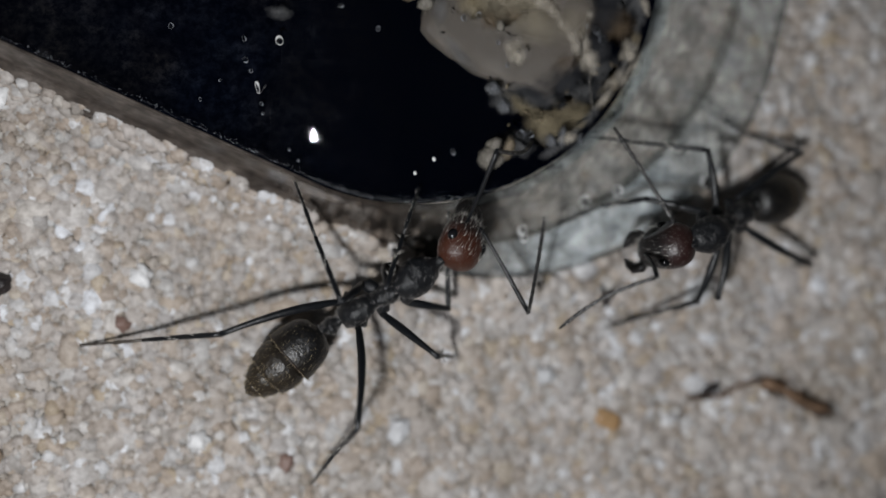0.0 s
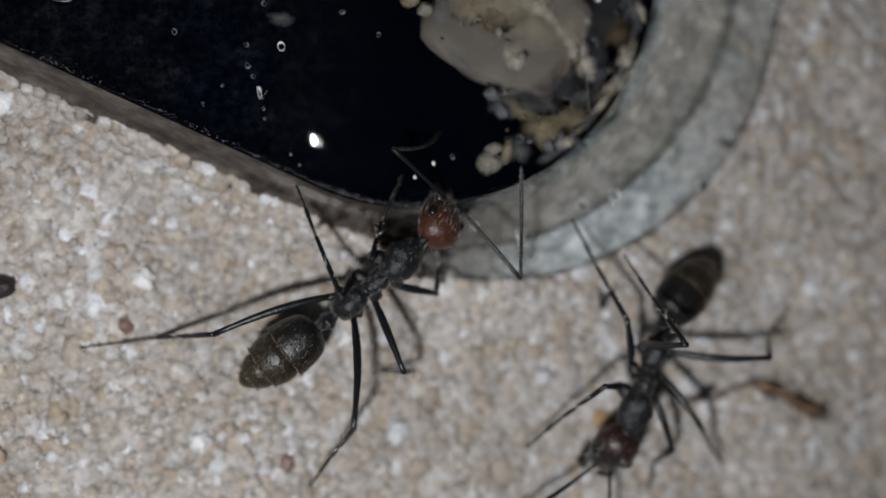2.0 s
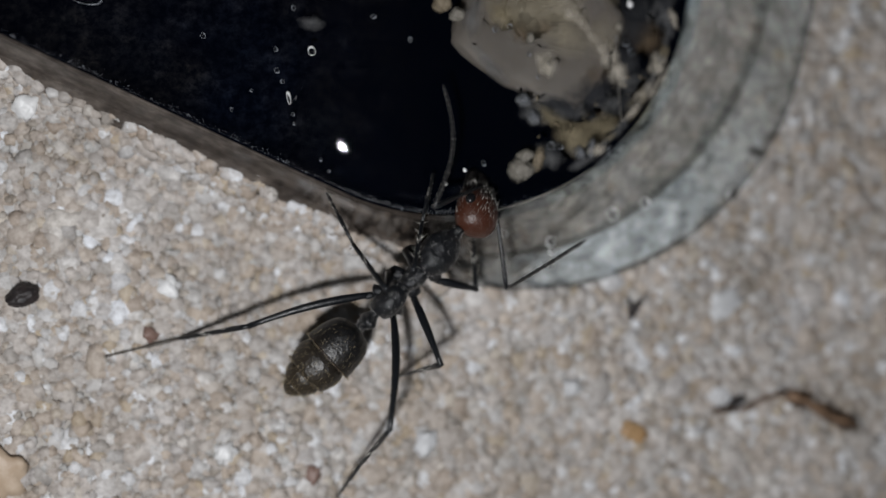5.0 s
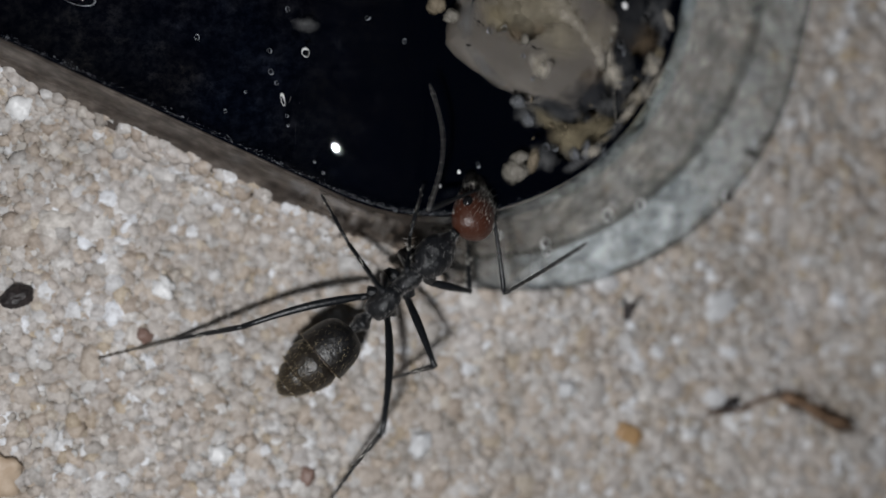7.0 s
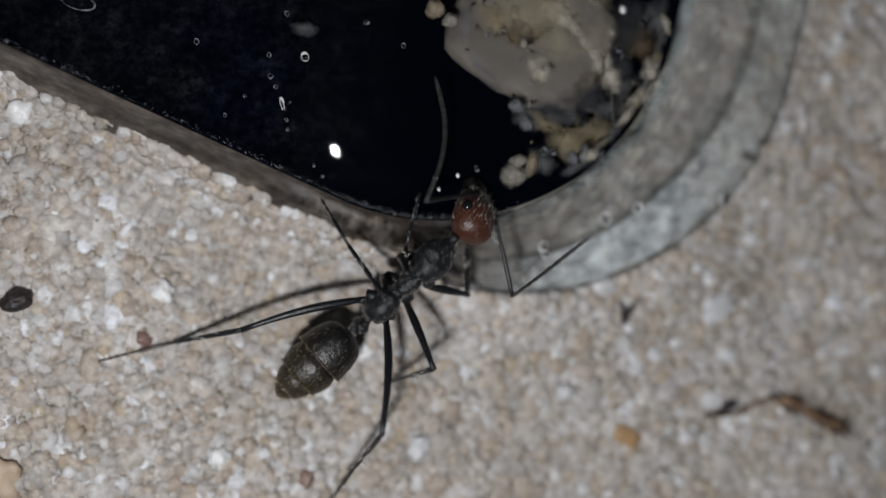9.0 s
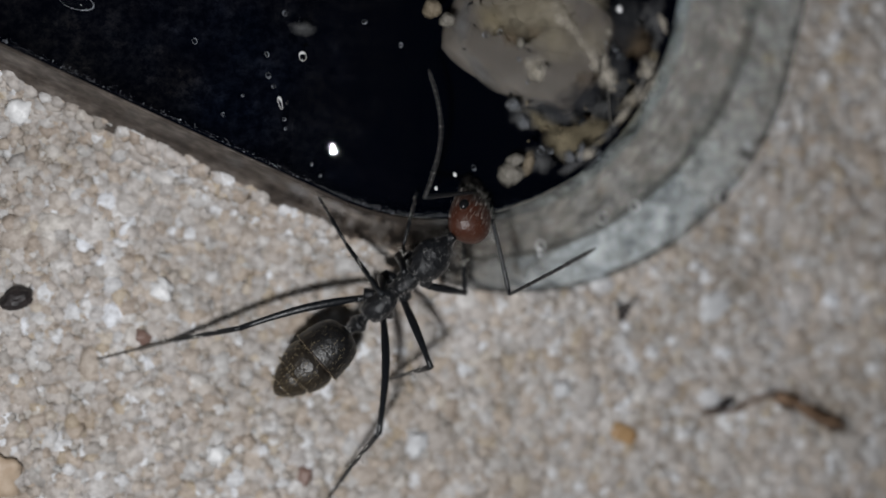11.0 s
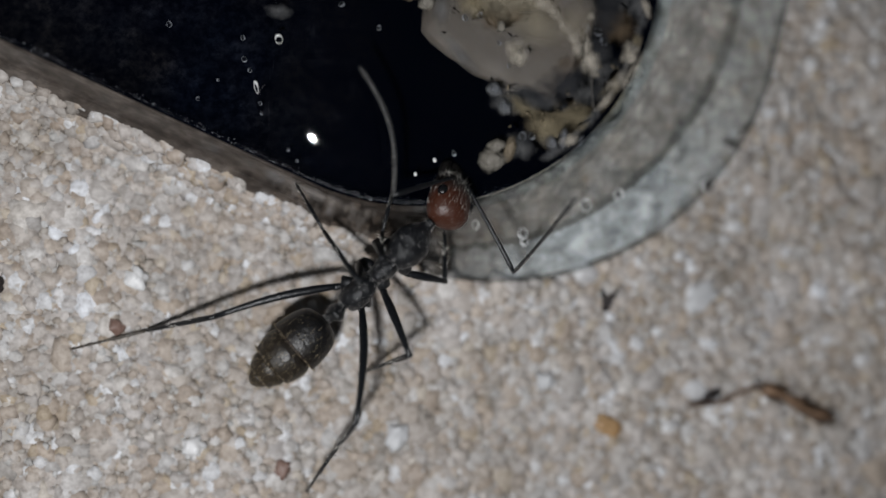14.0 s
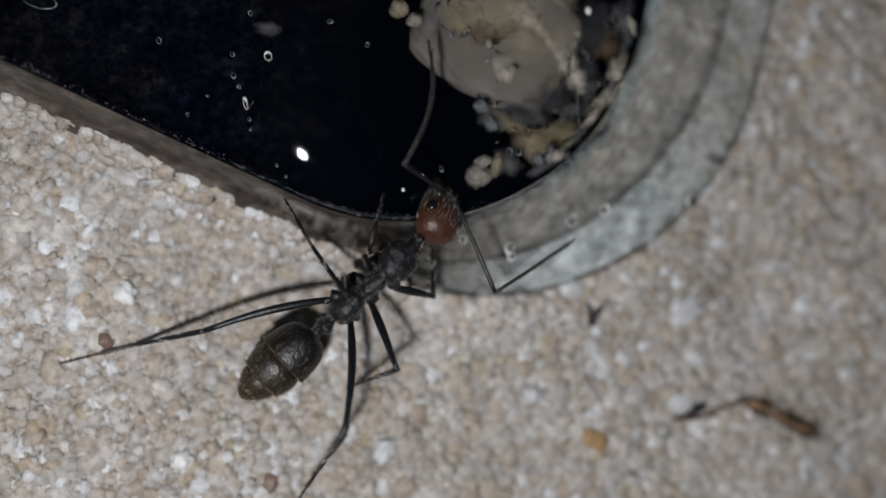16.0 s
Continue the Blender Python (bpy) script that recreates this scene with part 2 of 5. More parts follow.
FILM = haze_material("ochre_film", (0.115, 0.098, 0.068), (0.26, 0.228, 0.172), 420, 0.32, 0.95, 0.7)
MURK = haze_material("grey_murk", (0.022, 0.026, 0.032), (0.14, 0.14, 0.142), 1100, 0.38, 1.0, 0.7)
PALE = haze_material("pale_pulp", (0.17, 0.150, 0.120), (0.42, 0.385, 0.33), 1300, 0.32, 0.85, 0.9)
RUSSET = haze_material("russet_pulp", (0.055, 0.040, 0.024), (0.13, 0.094, 0.060), 1100, 0.32, 0.95, 0.65)
DREGS = haze_material("dark_dregs", (0.005, 0.006, 0.009), (0.020, 0.021, 0.024), 900, 0.32, 0.75, 0.9)
OCHRE = food_material("ochre_crumb", (0.09, 0.070, 0.044), (0.22, 0.18, 0.12), 1800, 0.6)
SHELL = cuticle("black_shell", (0.0045, 0.0052, 0.0068), (0.085, 0.088, 0.092), 0.24, 0.36, 15000, None, 0.7)
LEG = cuticle("leg_shell", (0.004, 0.005, 0.0068), (0.06, 0.06, 0.06), 0.22, 0.38, 12000, None, 0.35)
FOOT_JOINTS = cuticle("pale_foot_joints", (0.060, 0.050, 0.041), (0.18, 0.16, 0.135), 0.4, 0.45, 9000, None, 0.3)
GASTER = cuticle("gaster_shell", (0.0035, 0.0035, 0.004), (0.11, 0.088, 0.058), 0.22, 0.40, 7000, (0.0008, 0.0030, (0.022, 0.0155, 0.0085)), 0.65)
MARGIN = cuticle("gaster_margin", (0.016, 0.008, 0.005), (0.10, 0.07, 0.04), 0.35, 0.45, 9000)
JAW = cuticle("jaw_shell", (0.009, 0.008, 0.008), (0.05, 0.045, 0.04), 0.3, 0.3, 5000)
HEAD_RED = cuticle("red_head_shell", (0.045, 0.0130, 0.0060), (0.12, 0.054, 0.032), 0.34, 0.42, 7000,
                   (0.0010, 0.0016, (0.013, 0.0075, 0.007)))
HEAD_DARK = cuticle("dark_head_shell", (0.019, 0.0062, 0.0052), (0.08, 0.05, 0.045), 0.22, 0.42, 6000,
                    (0.0005, 0.0011, (0.008, 0.007, 0.007)))
# pale tone of the rim beads, also paints the glints round bubbles
BEAD = food_material("bead_and_glint", (0.08, 0.085, 0.10), (0.36, 0.38, 0.42), 3000, 0.12)
LASH = cuticle("antenna_shell", (0.010, 0.010, 0.011), (0.30, 0.29, 0.28), 0.32, 0.34, 8500)
EYE = cuticle("eye_lens", (0.006, 0.006, 0.007), (0.02, 0.02, 0.02), 0.0, 0.22, 9000, None, 0)
BRISTLE = cuticle("pale_bristle", (0.55, 0.53, 0.49), (0.7, 0.7, 0.68), 0.3, 0.25)
GOLD = cuticle("golden_down", (0.24, 0.195, 0.125), (0.42, 0.37, 0.27), 0.3, 0.35)
DOWN = cuticle("short_down", (0.30, 0.29, 0.28), (0.44, 0.43, 0.42), 0.3, 0.35)
TWIG = food_material("dry_brown_plant", (0.090, 0.053, 0.032), (0.25, 0.155, 0.095), 2500, 0.6)
STALK = food_material("grey_brown_stalk", (0.11, 0.075, 0.055), (0.27, 0.20, 0.16), 2500, 0.7)
SEED = food_material("dark_seed", (0.006, 0.005, 0.006), (0.030, 0.022, 0.021), 2500, 0.5)
AMBER = food_material("amber_grain", (0.312, 0.183, 0.082), (0.413, 0.281, 0.156), 1600, 0.4)
PEACH = food_material("peach_grain", (0.34, 0.245, 0.165), (0.44, 0.35, 0.265), 900, 0.5)
RUST = food_material("rust_grain", (0.155, 0.093, 0.074), (0.223, 0.149, 0.124), 1600, 0.5)
QUARTZ = food_material("milky_quartz", (0.43, 0.43, 0.44), (0.56, 0.57, 0.58), 900, 0.5)
WHITE = food_material("quartz_and_glint_white", (0.552, 0.552, 0.552), (0.773, 0.773, 0.773), 1600, 0.4)


# ---- mesh helpers (all in millimetres until the mesh is made) ----
def mesh_of(name, verts, faces, mat, smooth=True):
    me = bpy.data.meshes.new(name)
    me.from_pydata([tuple(c * MM for c in v) for v in verts], [], faces)
    if smooth:
        me.polygons.foreach_set("use_smooth", [True] * len(me.polygons))
    me.materials.append(mat)
    me.update()
    return me


def part(name, shape, mat, parent=None, label="", smooth=True):
    ob = new(name, mesh_of(name, *shape, mat, smooth))
    if parent:
        ob.parent = parent
    if label:
        ob["label"] = label
    return ob


def join(*shapes):
    verts, faces = [], []
    for v, f in shapes:
        k = len(verts)
        verts += list(v)
        faces += [tuple(i + k for i in face) for face in f]
    return verts, faces


def moved(shape, m):
    return [tuple(m @ Vector(v)) for v in shape[0]], shape[1]


def loft(rows, n=18):
    """A closed body along x: rows of (x, y, z, half width, half height)."""
    verts, faces = [], []
    for x, y, z, a, b in rows:
        for k in range(n):
            w = 2 * math.pi * k / n
            verts.append((x, y + a * math.cos(w), z + b * math.sin(w)))
    for i in range(len(rows) - 1):
        for k in range(n):
            j = (k + 1) % n
            faces.append((i * n + k, i * n + j, (i + 1) * n + j, (i + 1) * n + k))
    faces.append(tuple(range(n - 1, -1, -1)))
    faces.append(tuple(range((len(rows) - 1) * n, len(rows) * n)))
    return verts, faces


def smooth_rows(rows, steps=4):
    """Catmull-Rom between the rows of a loft."""
    r = np.array(rows, float)
    r = np.vstack([2 * r[0] - r[1], r, 2 * r[-1] - r[-2]])
    out = []
    for i in range(1, len(r) - 2):
        for s in range(steps):
            u = s / steps
            p = 0.5 * (2 * r[i] + (r[i + 1] - r[i - 1]) * u + (2 * r[i - 1] - 5 * r[i] + 4 * r[i + 1] - r[i + 2]) * u ** 2
                       + (3 * r[i] - r[i - 1] - 3 * r[i + 1] + r[i + 2]) * u ** 3)
            p[3:] = np.maximum(p[3:], 0.004)
            out.append(tuple(p))
    return out + [tuple(r[-2])]


def tube(points, radii, n=10):
    """A round rod through points, with its own radius at each."""
    pts = [Vector(p) for p in points]
    verts, faces = [], []
    side = Vector((0, 0, 1))
    for i, p in enumerate(pts):
        d = (pts[min(i + 1, len(pts) - 1)] - pts[max(i - 1, 0)]).normalized()
        a = d.cross(side)
        a = a.normalized() if a.length > 1e-4 else Vector((0, 1, 0))
        b = a.cross(d)
        for k in range(n):
            w = 2 * math.pi * k / n
            verts.append(tuple(p + (a * math.cos(w) + b * math.sin(w)) * radii[i]))
    for i in range(len(pts) - 1):
        for k in range(n):
            j = (k + 1) % n
            faces.append((i * n + k, (i + 1) * n + k, (i + 1) * n + j, i * n + j))
    faces.append(tuple(range(n)))
    faces.append(tuple(range(len(pts) * n - 1, (len(pts) - 1) * n - 1, -1)))
    return verts, faces


def ico(level):
    bm = bmesh.new()
    bmesh.ops.create_icosphere(bm, subdivisions=level, radius=1.0)
    bm.verts.index_update()
    v = np.array([x.co[:] for x in bm.verts])
    f = np.array([[x.index for x in y.verts] for y in bm.faces])
    bm.free()
    return v, f


def lump(level, size, seed, rough=0.25, freq=1.6, boxy=0.0):
    """An irregular rounded lump: half sizes in mm; boxy flattens its sides."""
    v, f = ico(level)
    out = []
    for p in v:
        q = Vector(p)
        if boxy:
            m = max(abs(c) for c in q)
            q = q.lerp(q / m, boxy)
        n = noise.noise(Vector(p) * freq + Vector((seed * 3.7, seed * 1.3, seed)))
        n2 = noise.noise(Vector(p) * freq * 3 + Vector((seed, seed * 2.1, 5)))
        q = q * (1 + rough * n + rough * 0.4 * n2)
        out.append((q.x * size[0], q.y * size[1], q.z * size[2]))
    return out, [tuple(x) for x in f.tolist()]


def hairs(n, at, length, spread=0.4, seed=1, root=0.012):
    """Thin pale bristles: at(u, v) gives a point and its outward normal."""
    r = random.Random(seed)
    verts, faces = [], []
    for _ in range(n):
        p, d = at(r.random(), r.random())
        d = (Vector(d) + Vector((r.uniform(-1, 1), r.uniform(-1, 1), r.uniform(-1, 1))) * spread).normalized()
        a = d.orthogonal().normalized()
        b = d.cross(a)
        k = len(verts)
        size = length * r.uniform(0.6, 1.2)
        for w in (0, 2.1, 4.2):
            verts.append(tuple(Vector(p) + (a * math.cos(w) + b * math.sin(w)) * root))
        verts.append(tuple(Vector(p) + d * size))
        faces += [(k, k + 1, k + 3), (k + 1, k + 2, k + 3), (k + 2, k, k + 3)]
    return verts, faces


def on_loft(rows, low=0.0, top_only=True):
    def at(u, v):
        i = min(int((low + u * (1 - low)) * (len(rows) - 1)), len(rows) - 2)
        x, y, z, a, b = rows[i]
        w = math.pi * (v * 1.3 - 0.15) if top_only else 2 * math.pi * v
        n = Vector((0.2, math.cos(w) / max(a, 0.05), math.sin(w) / max(b, 0.05))).normalized()
        return (x, y + a * math.cos(w), z + b * math.sin(w)), n
    return at


# ---- dish outline: two straight sides joined by one round corner ----
def outline(f, inset=0.0):
    """Closed outline in mm. f = 0: the rim of the dark well, f = 1: the foot; inset moves inwards."""
    cx, cy = -0.56 + 3.56 * f, 10.42 - 0.35 * f
    r = 9.25 + 2.5 * f - inset
    a1 = math.radians(-24.4 - 0.9 * f)
    a2 = math.radians(78.5 - 1.8 * f)
    pts = []
    start = Vector((cx + r * math.sin(a1), cy - r * math.cos(a1)))
    d1, d2 = Vector((math.cos(a1), math.sin(a1))), Vector((math.cos(a2), math.sin(a2)))
    for k in range(16):
        pts.append(start - d1 * (34 - inset) * (1 - k / 16) ** 1.3)
    for k in range(49):
        a = a1 + (a2 - a1) * k / 48
        pts.append(Vector((cx + r * math.sin(a), cy - r * math.cos(a))))
    end = pts[-1]
    for k in range(1, 9):
        pts.append(end + d2 * (16 - inset) * k / 8)
    top, left = pts[-1], pts[0]
    peak = Vector((-16, 33))
    for k in range(1, 24):
        u = k / 24
        pts.append(top * (1 - u) ** 2 + peak * 2 * u * (1 - u) + left * u * u)
    return pts


def foot_line(f):
    """The outline f of the outer dish: its ridge bends outwards along the far side."""
    bend = 0.11 * max(0.0, 1 - abs(f - 0.52) / 0.36)
    out = []
    for p, q in zip(outline(f), outline(f + bend)):
        u = min(max((p.y - 2.0) / 6.0, 0.0), 1.0) * min(max((p.x - 3.0) / 4.0, 0.0), 1.0)
        out.append(p.lerp(q, u))
    return out


def rings_mesh(rings, cap_last=False):
    """Rings of (outline points, z) joined in order."""
    verts, faces = [], []
    n = len(rings[0][0])
    for pts, z in rings:
        verts += [(p.x, p.y, z if not callable(z) else z(p)) for p in pts]
    for i in range(len(rings) - 1):
        for k in range(n):
            j = (k + 1) % n
            faces.append((i * n + k, i * n + j, (i + 1) * n + j, (i + 1) * n + k))
    if cap_last:
        k = (len(rings) - 1) * n
        faces.append(tuple(range(k, k + n)))
    return verts, faces


RIM = 3.0          # height of the well's rim over the sand, mm


def inside(x, y, f):
    """How far inside the outline f a point lies, in mm."""
    cx, cy, r = -0.56 + 3.56 * f, 10.42 - 0.35 * f, 9.25 + 2.5 * f
    a1, a2 = math.radians(-24.4 - 0.9 * f), math.radians(78.5 - 1.8 * f)
    px, py = x - cx, y - cy
    ang = np.arctan2(px, -py)
    s1 = r - (px * math.sin(a1) - py * math.cos(a1))
    s2 = r - (px * math.sin(a2) - py * math.cos(a2))
    return np.where((ang > a1) & (ang < a2), r - np.hypot(px, py), np.where(ang <= a1, s1, s2))


SHORE = -6.35      # where the pool of liquid ends on the dry side of the well


def shore(y):
    return SHORE + 0.10 * (y - 3.0) + 0.10 * math.sin(y * 2.3)


def pool_height(x, y):
    """Height of the liquid: a low dome that falls steeply to the rim and to its own shore."""
    dome = 1.35 - ((x + 2.2) ** 2 + (y - 7.15) ** 2) / 40
    dome = RIM - 0.25 + 0.3 * math.log(1 + math.exp(min(dome / 0.3, 40)))
    a = max(float(inside(x, y, 0.0)), 0.0)
    c = max(x - shore(y), 0.0)
    rise = (1 - math.exp(-a / 0.35)) * (1 - math.exp(-c / 0.35))
    low = RIM - 0.5 + 0.38 / (1 + math.exp(max(min((a - c) / 0.5, 30), -30)))
    return low + (dome - low) * rise


# ---- the setting: sand ----
def sand_height(x, y):
    wave = 0.16 * np.sin(x * 0.31 + 1.0) * np.cos(y * 0.27) + 0.10 * np.sin(x * 0.83 + y * 0.61)
    near = inside(x, y, 1.0)
    left = np.clip((-x - 1.0) / 6.0, 0, 1)
    bank = np.exp(-np.maximum(-near, 0) / 1.6) * (0.25 + 0.75 * left)
    return wave + 0.55 * bank


def build_ground():
    xs = np.concatenate([[-2500, -900, -250, -120, -60, -36], np.arange(-28, 31, 0.5), [40, 70, 130, 250, 900, 2500]])
    ys = np.concatenate([[-2500, -900, -250, -120, -60, -30], np.arange(-20, 20, 0.5), [30, 60, 130, 250, 900, 2500]])
    gx, gy = np.meshgrid(xs, ys)
    rise = np.where((abs(gx) < 29) & (abs(gy) < 21), sand_height(gx, gy) + 0.02, -0.05)
    z = np.where(inside(gx, gy, 1.0) > -0.6, np.minimum(rise, -0.22), rise)
    n = len(xs)
    faces = [(r * n + c, r * n + c + 1, (r + 1) * n + c + 1, (r + 1) * n + c) for r in range(len(ys) - 1) for c in range(n - 1)]
    ob = part("ground", (list(zip(gx.ravel().tolist(), gy.ravel().tolist(), z.ravel().tolist())), faces), BED)
    tagged(ob, "pale beige sand bed reaching into the dark", "ground", kind="structure")


def build_sand():
    shapes = [np.array(lump(2, (1, 1, 1), k, 0.5, 1.3 + 0.2 * (k % 4), 0.15 + 0.2 * (k % 4))[0]) for k in range(24)]
    faces = ico(2)[1]
    xs, ys = np.meshgrid(np.arange(-21, 24, 0.43), np.arange(-14, 14, 0.43))
    x, y = xs.ravel(), ys.ravel()
    lo = rng.uniform(-0.08, 0.04, len(x))
    size = rng.lognormal(math.log(0.285), 0.32, len(x))
    n2 = 17000
    x = np.concatenate([x + rng.uniform(-0.18, 0.18, len(x)), rng.uniform(-21, 24, n2)])
    y = np.concatenate([y + rng.uniform(-0.18, 0.18, len(y)), rng.uniform(-14, 14, n2)])
    lo = np.concatenate([lo, rng.uniform(-0.10, 0.05, n2)])
    size = np.concatenate([size, np.where(rng.random(n2) < 0.45, rng.lognormal(math.log(0.285), 0.25, n2), rng.lognormal(math.log(0.15), 0.2, n2))])
    inner = inside(x, y, 0.35)
    keep = inner < 0.0
    under = inside(x, y, 1.0) > -0.1
    x, y, lo, size, under = x[keep], y[keep], lo[keep], np.clip(size[keep], 0.10, 0.60), under[keep]
    z = sand_height(x, y) - 0.40 * size + 0.12 + lo * 0.6
    right = np.clip((x - (-4.0)) / 6.0, 0, 1)
    z = np.where(under, np.minimum(z, 0.55 - 0.75 * right - size * 0.7), z)
    # grains strewn over the buried part of the dish's foot
    n3 = 2200
    a1 = math.radians(-25.3)
    s = rng.uniform(-2, 24, n3)
    d = np.minimum(rng.exponential(0.42, n3), 2.2) * (0.4 + 0.6 * np.sin(s * 1.3) ** 2) - 0.28 + 0.16 * np.sin(0.8 * s + 1.0) + 0.12 * np.sin(2.1 * s)
    x3 = 3.0 + (11.75 - d) * math.sin(a1) - s * math.cos(a1)
    y3 = 10.07 - (11.75 - d) * math.cos(a1) - s * math.sin(a1)
    s3 = np.where(d > 0.5, rng.uniform(0.06, 0.17, n3), rng.uniform(0.12, 0.32, n3))
    z3 = np.interp(d, (-0.3, 0.0, 0.25, 1.3), (0.45, 0.62, 0.84, 1.16)) + 0.05 * s3
    x, y, z, size = np.concatenate([x, x3]), np.concatenate([y, y3]), np.concatenate([z, z3]), np.concatenate([size, s3])
    for name, which, mat, label in (("sand", size >= 0.19, SAND, "loose pale beige and white sand grains"),
                                    ("fine_sand", size < 0.19, FINE, "fine tan sand between the larger grains")):
        v_all, f_all = [], []
        for n, k in enumerate(np.nonzero(which)[0]):
            s = shapes[int(rng.integers(len(shapes)))]
            turn = np.array(Euler(rng.uniform(0, 6.283, 3)).to_matrix())
            p = (s * size[k] * rng.uniform(0.70, 1.30, 3)) @ turn
            p[:, 2] *= 0.52
            v_all.append(p + (x[k], y[k], z[k]))
            f_all.append(faces + len(s) * n)
        v, f = np.concatenate(v_all) * MM, np.concatenate(f_all)
        me = bpy.data.meshes.new(name)
        me.vertices.add(len(v))
        me.vertices.foreach_set("co", v.ravel())
        me.loops.add(f.size)
        me.loops.foreach_set("vertex_index", f.ravel())
        me.polygons.add(len(f))
        me.polygons.foreach_set("loop_start", np.arange(0, f.size, 3))
        me.polygons.foreach_set("use_smooth", np.ones(len(f), bool))
        me.update(calc_edges=True)
        me.materials.append(mat)
        tagged(new(name, me), label, "sand", kind="stuff")


# ---- the feeding dish, its liquid and the food in it ----
def build_dish():
    dish = tagged(new("feeding_dish"), "clear plastic dish with black well half sunk in sand", "dish")
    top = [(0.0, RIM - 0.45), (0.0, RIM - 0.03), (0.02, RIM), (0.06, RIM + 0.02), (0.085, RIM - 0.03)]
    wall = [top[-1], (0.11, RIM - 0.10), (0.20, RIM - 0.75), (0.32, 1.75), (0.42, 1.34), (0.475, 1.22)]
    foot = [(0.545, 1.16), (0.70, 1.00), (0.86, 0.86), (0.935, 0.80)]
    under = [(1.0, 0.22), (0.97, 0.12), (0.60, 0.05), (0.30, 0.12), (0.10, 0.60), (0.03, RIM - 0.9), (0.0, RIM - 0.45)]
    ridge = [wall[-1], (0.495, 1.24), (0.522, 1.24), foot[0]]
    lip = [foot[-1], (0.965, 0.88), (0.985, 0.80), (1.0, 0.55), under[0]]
    for name, rows, mat, label in (("rim_lip", top, LIP, "rounded clear lip with a painted bluish glint"), ("rim_wall", wall, CLEAR, "cloudy clear sloping wall"), ("ridge", ridge, RIDGE, "raised clear ridge"),
                                   ("foot_ring", foot, FOOT, "clear flat foot with a painted bluish sheen"), ("foot_edge", lip, EDGE, "rounded clear edge"),
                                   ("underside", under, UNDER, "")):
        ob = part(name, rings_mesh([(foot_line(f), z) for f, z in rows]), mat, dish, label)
        ob.visible_shadow = False
    liner = [(outline(0, 0.02), RIM - 0.5), (outline(0, 0.05), RIM - 0.06), (outline(0, 0.12), RIM - 0.14), (outline(0, 0.6), RIM - 0.4),
             (outline(0, 1.5), RIM - 0.55), (outline(0, 4.0), RIM - 0.6), (outline(0, 8.6), RIM - 0.6)]
    part("well", rings_mesh(liner, True), LINER, dish, "dusty black well")


def build_liquid():
    ring = outline(0, 0.07)
    ring = [p.lerp(q, u / 5) for p, q in zip(ring, ring[1:] + ring[:1]) for u in range(5)]
    edge = [Vector((max(p.x, shore(p.y)), p.y)) for p in ring]
    mid = Vector((0.3, 11.0))
    rings = []
    for s in [1.0, 0.997, 0.993, 0.988, 0.982, 0.975] + [0.97 - 0.008 * k for k in range(121)]:
        rings.append(([mid.lerp(p, s) for p in edge], lambda p: pool_height(p.x, p.y)))
    ob = part("liquid", rings_mesh(rings, True), LIQUID)
    ob.visible_shadow = False
    tagged(ob, "clear sticky liquid bulging in a black dish", "liquid")


def place(ob, x, y, z, rx=0, ry=0, rz=0):
    ob.matrix_basis = pose(x * MM, y * MM, z * MM, rx, ry, rz)
    return ob


